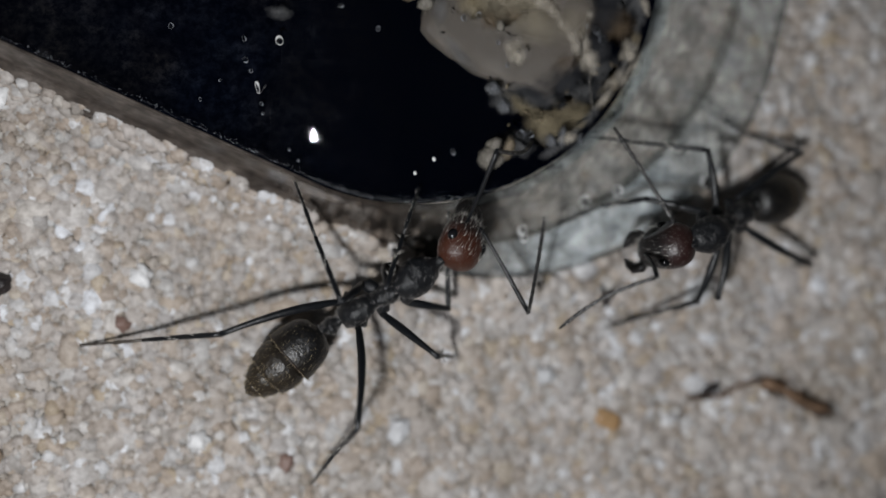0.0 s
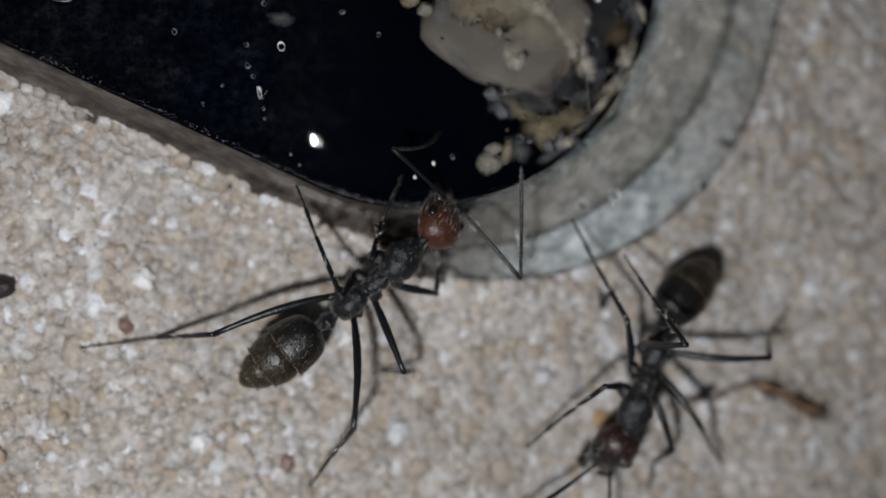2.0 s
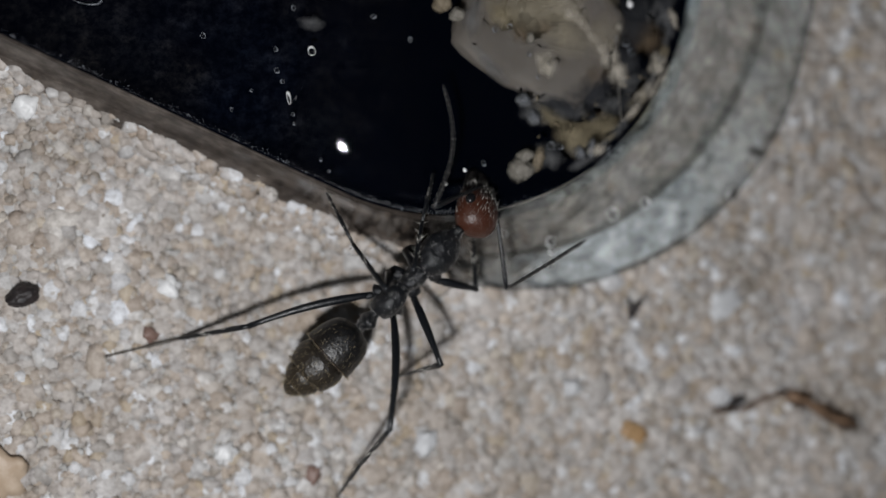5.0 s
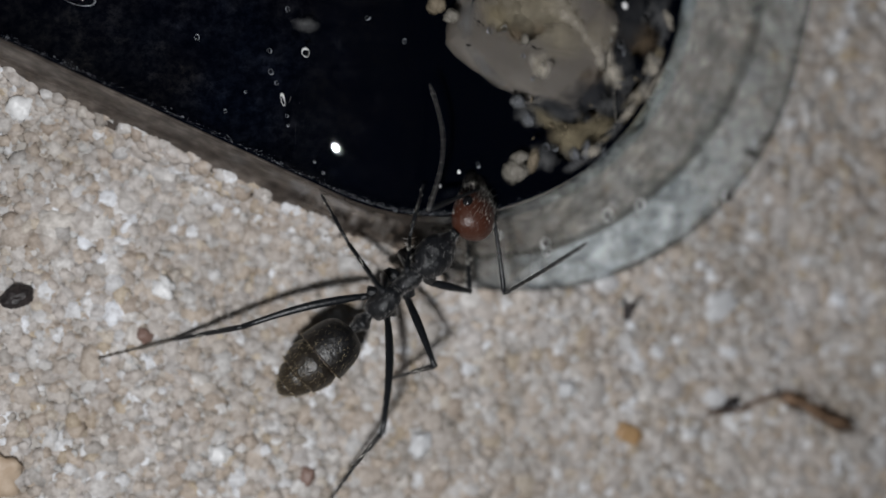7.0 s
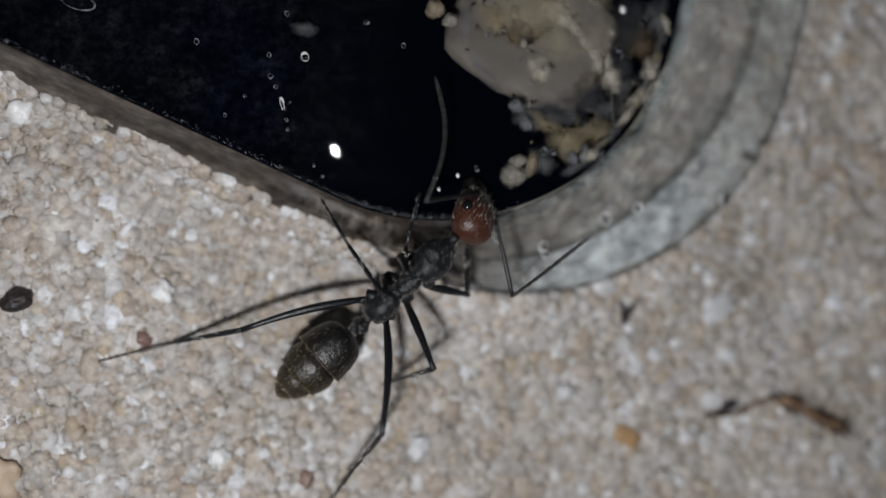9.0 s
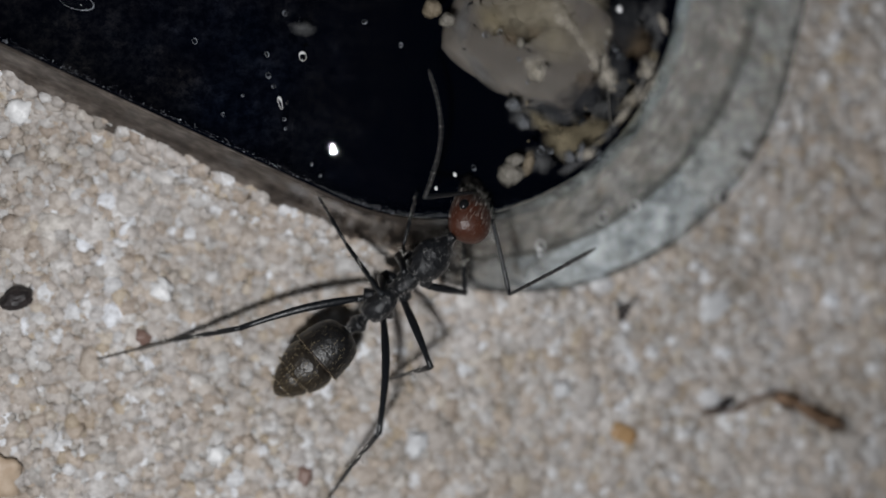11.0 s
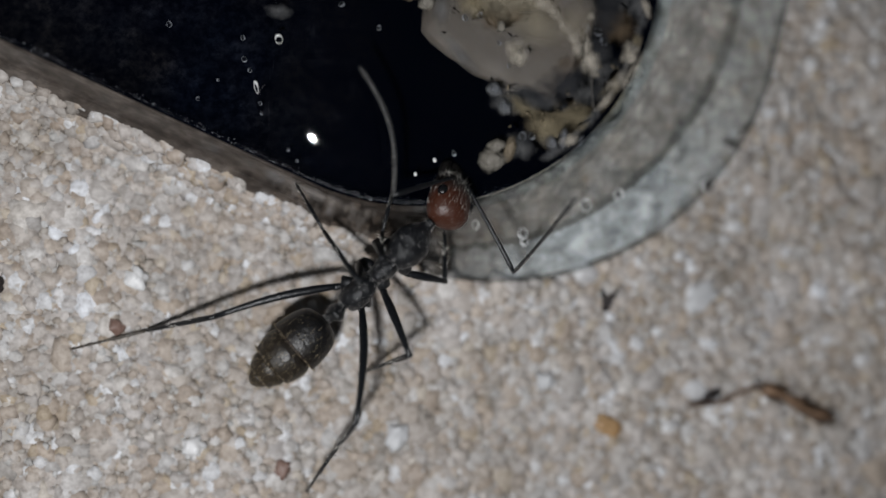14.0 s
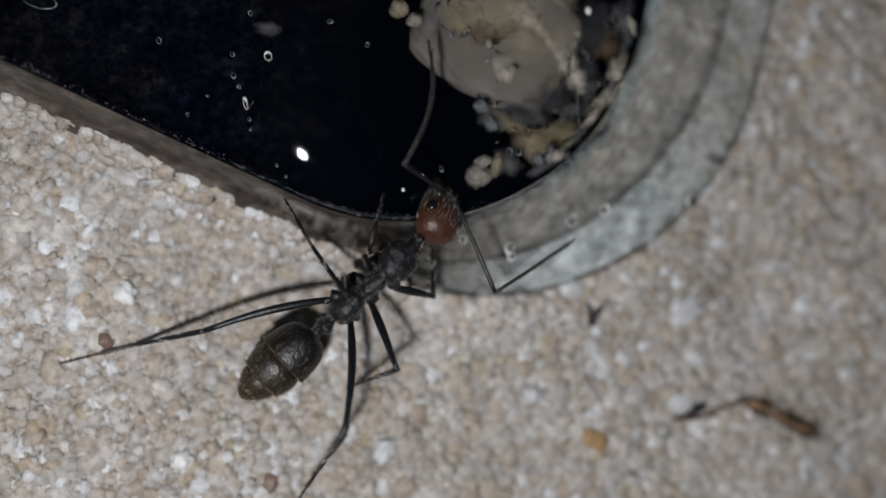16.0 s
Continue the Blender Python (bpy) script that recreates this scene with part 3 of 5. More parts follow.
def build_food():
    chunk = part("food_chunk", lump(4, (3.15, 2.5, 0.6), 3, 0.12, 1.5, 0.5), CHUNK)
    place(chunk, 3.05, 8.1, 2.52, 0, 2, -28)
    tagged(chunk, "pale grey lump of food under the liquid", "food")
    def lie(x, y, deep):
        """Height of what floats at a depth, resting on the lump where that is below it."""
        z = pool_height(x, y) - deep
        return min(z, 3.27) if ((x - 3.05) / 2.7) ** 2 + ((y - 8.1) / 2.4) ** 2 < 1 else z

    r = random.Random(5)
    # crumbs: place, half length and width, turn, kind
    kinds = ((SOFT, "soft cream crumb of food in the liquid"), (OCHRE, "ochre crumb of food in the liquid"),
             (MURK, "dim grey blob sunk in the liquid"), (SOFT_TAN, "tan crumb of food in the liquid"), (SOFT_GREY, "dim grey crumb of food in the liquid"))
    spots = [(2.14, 2.86, 0.46, 0.40, 20, 0), (2.29, 3.38, 0.34, 0.22, 20, 0), (2.80, 3.29, 0.46, 0.23, 80, 3), (2.15, 5.35, 0.30, 0.25, 10, 4),
             (2.55, 4.75, 0.22, 0.30, 30, 4), (-0.39, 8.29, 0.30, 0.26, 40, 0), (-0.95, 8.70, 0.36, 0.30, 60, 3), (3.07, 6.62, 0.22, 0.34, 0, 0),
             (2.44, 7.67, 0.22, 0.20, 0, 0), (4.44, 3.55, 0.22, 0.26, 20, 4), (4.90, 3.68, 0.18, 0.42, -10, 4), (5.58, 3.61, 0.15, 0.26, -30, 4),
             (5.98, 8.30, 0.22, 0.18, 0, 0), (-5.45, 7.95, 0.62, 0.34, 0, 2)]
    for k, (x, y, a, b, turn, kind) in enumerate(spots):
        mat, label = kinds[kind]
        ob = part("food_crumb", lump(4, (a * 1.12, b * 1.12, min(a, b) * 0.6), 20 + k, 0.32, 1.2), mat)
        place(ob, x, y, lie(x, y, min(a, b) * 0.45), 0, 0, turn)
        tagged(ob, label, "crumb", "crumbs in the dish")
    # half-dissolved pulp: place, half length and width, turn, depth, kind
    clouds = ((SCUM, "ragged ochre scum of food under the liquid"), (MURK, "cloudy grey murk of food under the liquid"), (PALE, "pale soft pulp of food under the liquid"),
              (RUSSET, "russet-brown pulp of food under the liquid"), (FILM, "thin ochre film over the food lump"),
              (DREGS, "dark cloudy dregs in the liquid"))
    clumps = []
    for x, y, a, b, turn, deep, kind in (
            (3.35, 4.86, 0.8, 0.35, -10, 0.35, 0), (4.25, 4.45, 1.0, 0.75, -20, 0.35, 0), (4.5, 3.9, 0.55, 0.6, 20, 0.3, 0), (5.18, 4.65, 1.1, 0.45, 0, 0.3, 0),
            (6.18, 4.5, 0.9, 0.42, 25, 0.18, 0), (6.75, 5.0, 0.6, 0.35, 45, 0.08, 0), (4.7, 4.9, 0.9, 0.4, 10, 0.4, 3),
            (5.75, 6.75, 0.40, 0.95, 22, 0.1, 2), (5.30, 7.15, 0.35, 0.60, 10, 0.1, 2), (4.75, 6.5, 0.75, 0.5, 10, 0.1, 3), (4.0, 8.76, 0.62, 0.34, -40, 0.05, 2), (4.45, 8.35, 0.5, 0.20, -48, 0.04, 2), (4.85, 7.90, 0.5, 0.18, -52, 0.04, 2), (5.20, 7.45, 0.5, 0.20, -52, 0.04, 2),
            (1.38, 8.67, 0.75, 0.6, 0, 0.05, 0), (2.93, 8.16, 0.50, 0.36, 20, 0.05, 3), (2.15, 7.95, 0.55, 0.40, 0, 0.05, 3), (3.07, 6.75, 0.40, 0.50, 0, 0.04, 2),
            (3.2, 9.2, 1.5, 0.9, 20, 0.05, 4), (3.9, 8.1, 1.6, 1.1, -30, 0.05, 4), (4.6, 9.6, 1.6, 1.0, 40, 0.05, 4), (2.2, 8.9, 1.2, 0.8, 0, 0.05, 4), (4.9, 7.9, 1.2, 0.8, 60, 0.06, 4),
            (7.09, 7.95, 0.95, 0.62, 0, 0.12, 3), (7.60, 6.90, 0.38, 0.55, -30, 0.10, 2), (7.20, 5.85, 0.60, 0.36, 45, 0.06, 2), (7.85, 6.45, 0.30, 0.70, -25, 0.05, 2),
            (7.9, 8.9, 0.5, 0.9, -10, 0.06, 1), (6.3, 6.5, 1.0, 0.8, 0, 0.25, 1), (6.45, 5.35, 0.9, 0.7, 20, 0.2, 1),
            (5.2, 5.45, 1.0, 0.65, 0, 0.35, 1), (7.2, 8.9, 0.9, 0.7, 40, 0.3, 1), (3.31, 3.44, 0.55, 0.6, 0, 0.25, 1), (4.75, 3.6, 0.8, 0.45, 10, 0.25, 1),
            (5.6, 3.75, 0.7, 0.4, 35, 0.12, 1), (5.3, 3.35, 0.6, 0.25, 35, 0.05, 1), (6.3, 4.1, 0.6, 0.25, 45, 0.05, 1), (2.6, 5.0, 0.7, 0.5, -30, 0.3, 1), (4.75, 5.75, 1.0, 0.6, 40, 0.04, 5), (3.9, 5.15, 0.9, 0.32, -15, 0.04, 5), (6.5, 8.5, 0.8, 1.1, 0, 0.12, 5), (6.4, 7.2, 0.5, 0.6, 0, 0.12, 5), (5.6, 4.5, 1.2, 0.5, 5, 0.2, 0), (6.9, 5.5, 0.6, 0.5, 45, 0.1, 0),
            (3.7, 5.2, 1.1, 0.45, -10, 0.2, 1), (1.0, 6.5, 1.0, 0.3, -40, 0.3, 1), (0.2, 8.3, 0.35, 0.9, -10, 0.2, 1)):
        clumps.append((x, y, a, b, turn, deep, kind))
    ring = outline(0, 0.42)                     # more of it washed up along the rim
    for k in range(22):
        p = ring[43 + k]
        clumps.append((p.x, p.y, r.uniform(0.28, 0.5), r.uniform(0.12, 0.24), 30 + 4 * k + r.uniform(-20, 20), 0.0, (1, 1, 1, 2, 1, 0)[k % 6]))
    for x, y, a, b, turn, deep, kind in clumps:
        mat, label = clouds[kind]
        ob = part("food_pulp", lump(4, (a * 1.35, b * 1.35, 0.07), x * 9 + y, 0.35, 1.9), mat)
        ob.visible_shadow = False
        place(ob, x, y, lie(x, y, deep) + (0.07 if kind == 2 else 0.0), 0, 0, turn)
        tagged(ob, label, "food pulp", "pulp in the dish")
    shapes = []
    for k in range(60):
        u = r.random()
        x, y = 3.3 + 4.2 * u + r.gauss(0, 0.5), 4.4 + 3.6 * u ** 1.6 + r.gauss(0, 0.5)
        if float(inside(x, y, 0.0)) < 0.3:
            continue
        s = min(0.015 + r.expovariate(40), 0.06)
        shapes.append(moved(lump(1, (s * r.uniform(1, 2.2), s * r.uniform(0.4, 1), s * 0.4), 60 + k, 0.7), pose(x, y, pool_height(x, y) - 0.1 - r.random() * 0.2, 0, 0, r.uniform(0, 360))))
    tagged(part("food_residue", join(*shapes), OCHRE), "fine ochre food residue floating in the liquid", "food residue", kind="stuff")
    # thin pale threads on the skin of the liquid
    lines = [[(4.5, 8.3), (5.2, 7.5), (5.75, 6.9), (6.0, 6.2), (5.98, 5.4), (6.1, 4.7)], [(3.12, 8.16), (3.8, 8.24), (4.5, 8.26)], [(3.32, 7.32), (4.2, 7.25), (5.19, 7.04)],
             [(3.5, 7.0), (3.62, 6.75), (3.5, 6.45)], [(3.1, 8.7), (3.9, 9.0), (4.8, 8.7)], [(4.4, 7.6), (5.1, 7.4), (5.6, 7.5)]]
    for k, line in enumerate(lines):
        pts = []
        for (x0, y0), (x1, y1) in zip(line, line[1:]):
            for u in np.linspace(0, 1, 5)[:-1]:
                pts.append((x0 + (x1 - x0) * u + 0.02 * math.sin(9 * u + k), y0 + (y1 - y0) * u))
        pts.append(line[-1])
        thread = part("mould_thread", tube([(x, y, pool_height(x, y) + 0.01) for x, y in pts], [0.013 if k == 0 else 0.009] * len(pts), 5), CREAM)
        tagged(thread, "thin pale thread lying across the wet food", "thread", "threads on the food")


def build_bubbles():
    r = random.Random(11)
    spots = [(-5.52, 6.9, 0.15, 1.2), (-6.75, 7.1, 0.08, 1.4), (-6.7, 6.35, 0.10, 1.2), (-6.5, 5.95, 0.07, 1.3), (-6.28, 5.35, 0.07, 3.6), (-6.15, 4.75, 0.06, 1.3),
             (-6.1, 4.4, 0.05, 1.2), (-6.1, 8.6, 0.08, 1.4), (-9.3, 7.5, 0.10, 1.3), (-3.4, 8.1, 0.12, 0.7), (-7.6, 5.6, 0.05, 1.2), (-8.3, 4.9, 0.06, 1.3),
             (-2.28, 1.4, 0.06, 1.2), (0.66, 3.04, 0.08, 1.6), (1.02, 7.81, 0.10, 1.3), (1.58, 7.93, 0.10, 1.3), (5.75, 7.82, 0.14, 1.3), (6.26, 7.67, 0.14, 1.2), (6.48, 7.31, 0.13, 1.2), (3.26, 3.72, 0.15, 1.1), (3.65, 3.73, 0.12, 1.1),
             (2.7, 6.2, 0.08, 1.2), (4.3, 9.3, 0.13, 1.2), (-4.9, 2.7, 0.05, 1.2), (-5.2, 3.1, 0.05, 1.2), (-7.0, 3.4, 0.05, 1.2), (-2.1, 7.3, 0.08, 1.3),
             # the long last one is added to imitate an iridescent reflection
             (2.3, 7.0, 0.08, 1.3), (-13.35, 8.75, 0.30, 2.3)]
    for k, (x, y, s, wide) in enumerate(spots):
        s *= 0.85
        bubble = tagged(new("bubble"), "tiny clear bubble on the dark liquid", "bubble", "bubbles on the liquid")
        dome = part("dome", lump(3, (s, s * wide, s * 0.8), k, 0.06), BUBBLE, bubble)
        dome.visible_shadow = False
        # the lamp's highlight in the bubble, painted as a pale ring
        loop = [(s * math.cos(w), s * wide * math.sin(w), 0.0) for w in np.linspace(0, 2 * math.pi, 25)]
        part("meniscus", tube(loop, [(2.2 if k in (0, 4) else 1.2 if x < -13 else 1.0) * (0.004 + 0.019 * max(0.0, math.sin(i * 0.26 + k * 1.7)) ** 2) for i in range(25)], 6), WHITE if k in (0, 4) else BEAD, bubble, "painted pale glint in a ring round the bubble")
        place(bubble, x, y, pool_height(x, y) + s * 0.15, 0, 0, r.uniform(-5, 30) if x > -13 else 78)
    # white beads added where the liquid's surface would glint
    for x, y, s in ((-0.72, 2.27, 0.06), (-0.04, 2.77, 0.068), (6.42, 9.12, 0.12)):
        bead = part("froth_bead", lump(3, (s, s * 1.25, s * 0.7), x, 0.12), WHITE)
        place(bead, x, y, pool_height(x, y) + 0.03, 0, 0, 20)
        tagged(bead, "tiny white bead painting a glint on the liquid", "froth bead", "froth on the liquid")
    for x, y, z, s in ((3.72, 0.22, 1.42, 0.16), (3.80, -0.08, 1.36, 0.13), (6.21, 1.28, 1.36, 0.20), (7.51, 1.72, 1.36, 0.17), (11.35, 2.08, 0.95, 0.24), (1.85, 0.5, 1.65, 0.12)):
        drop = tagged(new("droplet"), "small clear droplet on the dish's foot", "droplet", "droplets on the dish")
        dome = part("dome", lump(3, (s, s * 1.2, s * 0.6), x, 0.1), BUBBLE, drop)
        dome.visible_shadow = False
        # a white ring painted for the lamp's glint in the droplet
        loop = [(s * math.cos(w), s * 1.2 * math.sin(w), 0.0) for w in np.linspace(0, 2 * math.pi, 25)]
        part("meniscus", tube(loop, [0.014 + 0.036 * max(0.0, math.sin(i * 0.26 + x)) ** 2 for i in range(25)], 6), WHITE, drop, "painted pale glint in a ring round the droplet")
        place(drop, x, y, z)
    shapes = []
    ring = outline(0, 0.06)
    for k in range(5200):
        i = r.uniform(0, 66)
        p, q = ring[int(i)], ring[int(i) + 1]
        c = p.lerp(q, i % 1)
        if not -20 < c.x < 1.5 + 2 * r.random() or c.y > 13 or r.random() < 0.055 * (c.x + 12):
            continue
        s = min(0.004 + r.expovariate(190), 0.030)
        inwards = Vector((-(q - p).y, (q - p).x)).normalized() * abs(r.gauss(0.02, 0.085))
        shapes.append(moved(lump(1, (s, s, s), k, 0.2), Matrix.Translation((c.x + inwards.x, c.y + inwards.y, RIM - 0.04 - inwards.length * 0.6 + r.uniform(-0.02, 0.04)))))
    tagged(part("rim_beads", join(*shapes), BEAD), "row of minute clear droplets along the rim", "droplets", kind="stuff")


# ---- loose things on the sand ----
def on_sand(x, y, lift=0.25):
    return float(sand_height(np.array([x]), np.array([y]))[0]) + lift


def build_litter():
    seed = place(part("dark_seed", lump(4, (0.58, 0.42, 0.40), 4, 0.28), SEED), -15.75, -1.75, on_sand(-15.75, -1.75, 0.40), 0, 0, 15)
    tagged(seed, "small dark oval seed lying on the sand", "seed")
    for name, x, y, s, mat, label in (
            ("amber_grain", 7.43, -7.31, (0.55, 0.36, 0.26), AMBER, "translucent amber grain lying on the sand"),
            ("peach_grain", -16.55, -8.2, (0.75, 1.0, 0.4), PEACH, "large pale peach grain lying on the sand"),
            ("rust_grain", -11.3, -3.2, (0.3, 0.26, 0.22), RUST, "small rust-red grain lying on the sand"),
            ("rust_grain", -5.25, -8.6, (0.34, 0.30, 0.22), RUST, "rounded rust-brown grain lying on the sand"),
            ("white_grain", -10.6, -1.45, (0.44, 0.38, 0.36), WHITE, "bright white quartz grain with a glint"),
            ("white_grain", -8.5, -7.6, (0.42, 0.4, 0.3), WHITE, "white quartz grain on the sand"),
            ("white_grain", -15.6, 5.1, (0.5, 0.42, 0.34), WHITE, "white quartz grain on the sand"),
            ("white_grain", -0.95, -7.5, (0.42, 0.5, 0.32), QUARTZ, "milky quartz grain on the sand"),
            ("white_grain", 11.4, -2.3, (0.8, 0.45, 0.22), QUARTZ, "milky quartz grain lying flat in the sand"),
            ("white_grain", 4.9, -5.5, (0.36, 0.4, 0.26), QUARTZ, "milky quartz grain on the sand")):
        ob = part(name, lump(3, s, x, 0.45, 1.7, 0.4), mat)
        place(ob, x, y, on_sand(x, y, 0.12), 10, -8, 20 * x)
        tagged(ob, label, "grain")
    # a dry twig of two pieces: a thin grey stem and a flat feathered brown one
    twig = tagged(new("dry_twig"), "bent brown frayed dry twig lying on the sand", "twig")
    k = Vector((13.9, -5.95, 0.32))
    for name, a, b, r0, r1, count, mat, label in (("stem", Vector((10.75, -6.72, 0.35)), k, 0.05, 0.12, 60, STALK, "thin grey-brown stem"),
                                                  ("stem", k, Vector((16.95, -7.35, 0.28)), 0.20, 0.13, 260, TWIG, "feathered brown stem")):
        d = (b - a).normalized()
        side = Vector((-d.y, d.x, 0))
        pts = [a.lerp(b, i / 9) + Vector((0, 0.08 * math.sin(i * 0.9 + r0 * 30), 0.03 * math.sin(i * 1.9))) for i in range(10)]
        stem = part(name, tube(pts, [(r0 + (r1 - r0) * i / 9) * (1 + 0.25 * math.sin(i * 2.3)) for i in range(10)], 9), mat, twig, label)
        fray = hairs(count, lambda u, v, p=pts, q=side, w=d, rr=r0: (p[int(u * 8)] + q * (v - 0.45) * rr * 2.2, w + q * (v - 0.4) * 0.5 + Vector((0, 0, 0.1))), 0.8, 0.18, 8, 0.032)
        part("frayed_bark", fray, mat, stem)
    clot = moved(lump(3, (0.34, 0.16, 0.14), 9, 0.6), pose(11.75, -6.18, 0.35, 0, 0, 22))
    part("bark_scrap", clot, SEED, twig, "dark scrap of bark")
    # a tuft of dark plant scrap by the dish's foot
    foot = (7.33, -2.74, 0.30)
    scrap = join(*[tube([foot, (foot[0] + 0.4 * dx, foot[1] + 0.45 * dy, 0.42), (foot[0] + dx, foot[1] + dy, z)], [0.16, 0.10, 0.03], 8)
                   for dx, dy, z in ((-0.22, 0.82, 0.45), (0.10, 0.62, 0.60), (0.48, 0.85, 0.50), (0.30, 0.50, 0.36))])
    tagged(part("plant_scrap", scrap, SEED), "tuft of dark plant scrap on the sand", "plant scrap")


# ---- ants ----
HIPS = {"f": (0.24, 0.78, -0.36), "m": (-0.75, 0.65, -0.40), "h": (-1.65, 0.50, -0.30)}
HEAD_ROWS = smooth_rows([(0.0, 0, 0.0, 0.12, 0.10), (0.06, 0, 0.0, 0.42, 0.32), (0.20, 0, 0.02, 0.66, 0.54), (0.50, 0, 0.05, 0.84, 0.70),
                         (0.95, 0, 0.06, 0.89, 0.72), (1.35, 0, 0.04, 0.83, 0.65), (1.75, 0, -0.02, 0.70, 0.51), (2.04, 0, -0.08, 0.56, 0.36),
                         (2.20, 0, -0.12, 0.32, 0.18)])
BODY_ROWS = smooth_rows(steps=7, rows=[(-2.06, 0, -0.16, 0.18, 0.18), (-1.98, 0, -0.08, 0.38, 0.38), (-1.60, 0, 0.04, 0.47, 0.55), (-1.05, 0, 0.04, 0.43, 0.52),
                         (-0.70, 0, -0.04, 0.28, 0.40), (-0.50, 0, 0.02, 0.31, 0.45), (-0.10, 0, 0.08, 0.39, 0.52), (0.20, 0, 0.06, 0.38, 0.48),
                         (0.40, 0, 0.12, 0.47, 0.55), (0.85, 0, 0.14, 0.66, 0.62), (1.30, 0, 0.08, 0.66, 0.54), (1.70, 0, -0.02, 0.48, 0.42),
                         (1.95, 0, -0.06, 0.24, 0.24), (2.25, 0, -0.08, 0.15, 0.15)])
GASTER_R = ((0.0, 0.16), (0.05, 0.46), (0.25, 0.76), (0.60, 0.93), (1.10, 1.02), (1.60, 1.03), (2.10, 0.95), (2.55, 0.79), (2.95, 0.58), (3.25, 0.36), (3.42, 0.17), (3.48, 0.05))


def gaster_radius(x):
    """Half width of the abdomen, on a smooth line through its rows."""
    k = max(i for i in range(len(GASTER_R) - 1) if GASTER_R[i][0] <= max(x, 0.0))
    (a, p), (b, q) = GASTER_R[k], GASTER_R[k + 1]
    if k == 0 or k == len(GASTER_R) - 2:
        return p + (q - p) * (max(x, 0.0) - a) / (b - a)
    m = (q - GASTER_R[k - 1][1]) / (b - GASTER_R[k - 1][0]) * (b - a)
    n = (GASTER_R[k + 2][1] - p) / (GASTER_R[k + 2][0] - a) * (b - a)
    u = (x - a) / (b - a)
    return (2 * u ** 3 - 3 * u ** 2 + 1) * p + (u ** 3 - 2 * u ** 2 + u) * m + (3 * u ** 2 - 2 * u ** 3) * q + (u ** 3 - u ** 2) * n


def lying_hair(n, rows, length, way, seed, lift=0.45):
    """Short down that lies along a loft, pointing forwards (way 1) or backwards (way -1)."""
    at = on_loft(rows, 0.05)

    def down(u, v):
        p, d = at(u, v)
        return p, d * lift + Vector((way, 0, 0))
    return hairs(n, down, length, 0.45, seed, 0.0065)


def build_head(head_mat, spread, face_hairs, ant):
    head = part("head", loft(HEAD_ROWS, 24), head_mat, ant)
    for s in (1, -1):
        eye = moved(lump(3, (0.23, 0.20, 0.17), 1, 0.0), pose(1.10, 0.71 * s, 0.40, 52 * -s, 0, 10 * -s))
        part("eye", eye, EYE, head, "glossy black eye")
        bend = [(1.92, 0.36 * s, -0.14), (2.18, (0.40 + spread) * s, -0.17), (2.45, (0.36 + spread * 1.2) * s, -0.20), (2.68, (0.22 + spread) * s, -0.23), (2.82, (0.06 + spread * 0.6) * s, -0.24)]
        jaw = tube(bend, [0.19, 0.22, 0.20, 0.14, 0.04], 12)
        teeth = [tube([(2.40 + 0.12 * i, (0.28 - 0.07 * i + spread) * s, -0.22), (2.38 + 0.13 * i, (0.10 - 0.07 * i + spread) * s, -0.24)], [0.075, 0.015], 6) for i in range(3)]
        part("mandible", join(jaw, *teeth), JAW, head, "dark toothed mandible")
        socket = lump(2, (0.12, 0.11, 0.09), 2, 0.05)
        part("antenna_socket", moved(socket, Matrix.Translation((1.72, 0.30 * s, 0.38))), SHELL, head)
    part("hair_coat", lying_hair(420, HEAD_ROWS, 0.14, 1, 4), DOWN, head, "pale fine down")
    face = on_loft(HEAD_ROWS, 0.42)
    part("face_hair", hairs(face_hairs, lambda u, v: (face(u, v)[0], face(u, v)[1] * 0.35 + Vector((1.0, 0, 0))), 0.30, 0.35, 14, 0.013), BRISTLE, head, "silvery hairs over the face")
    return head


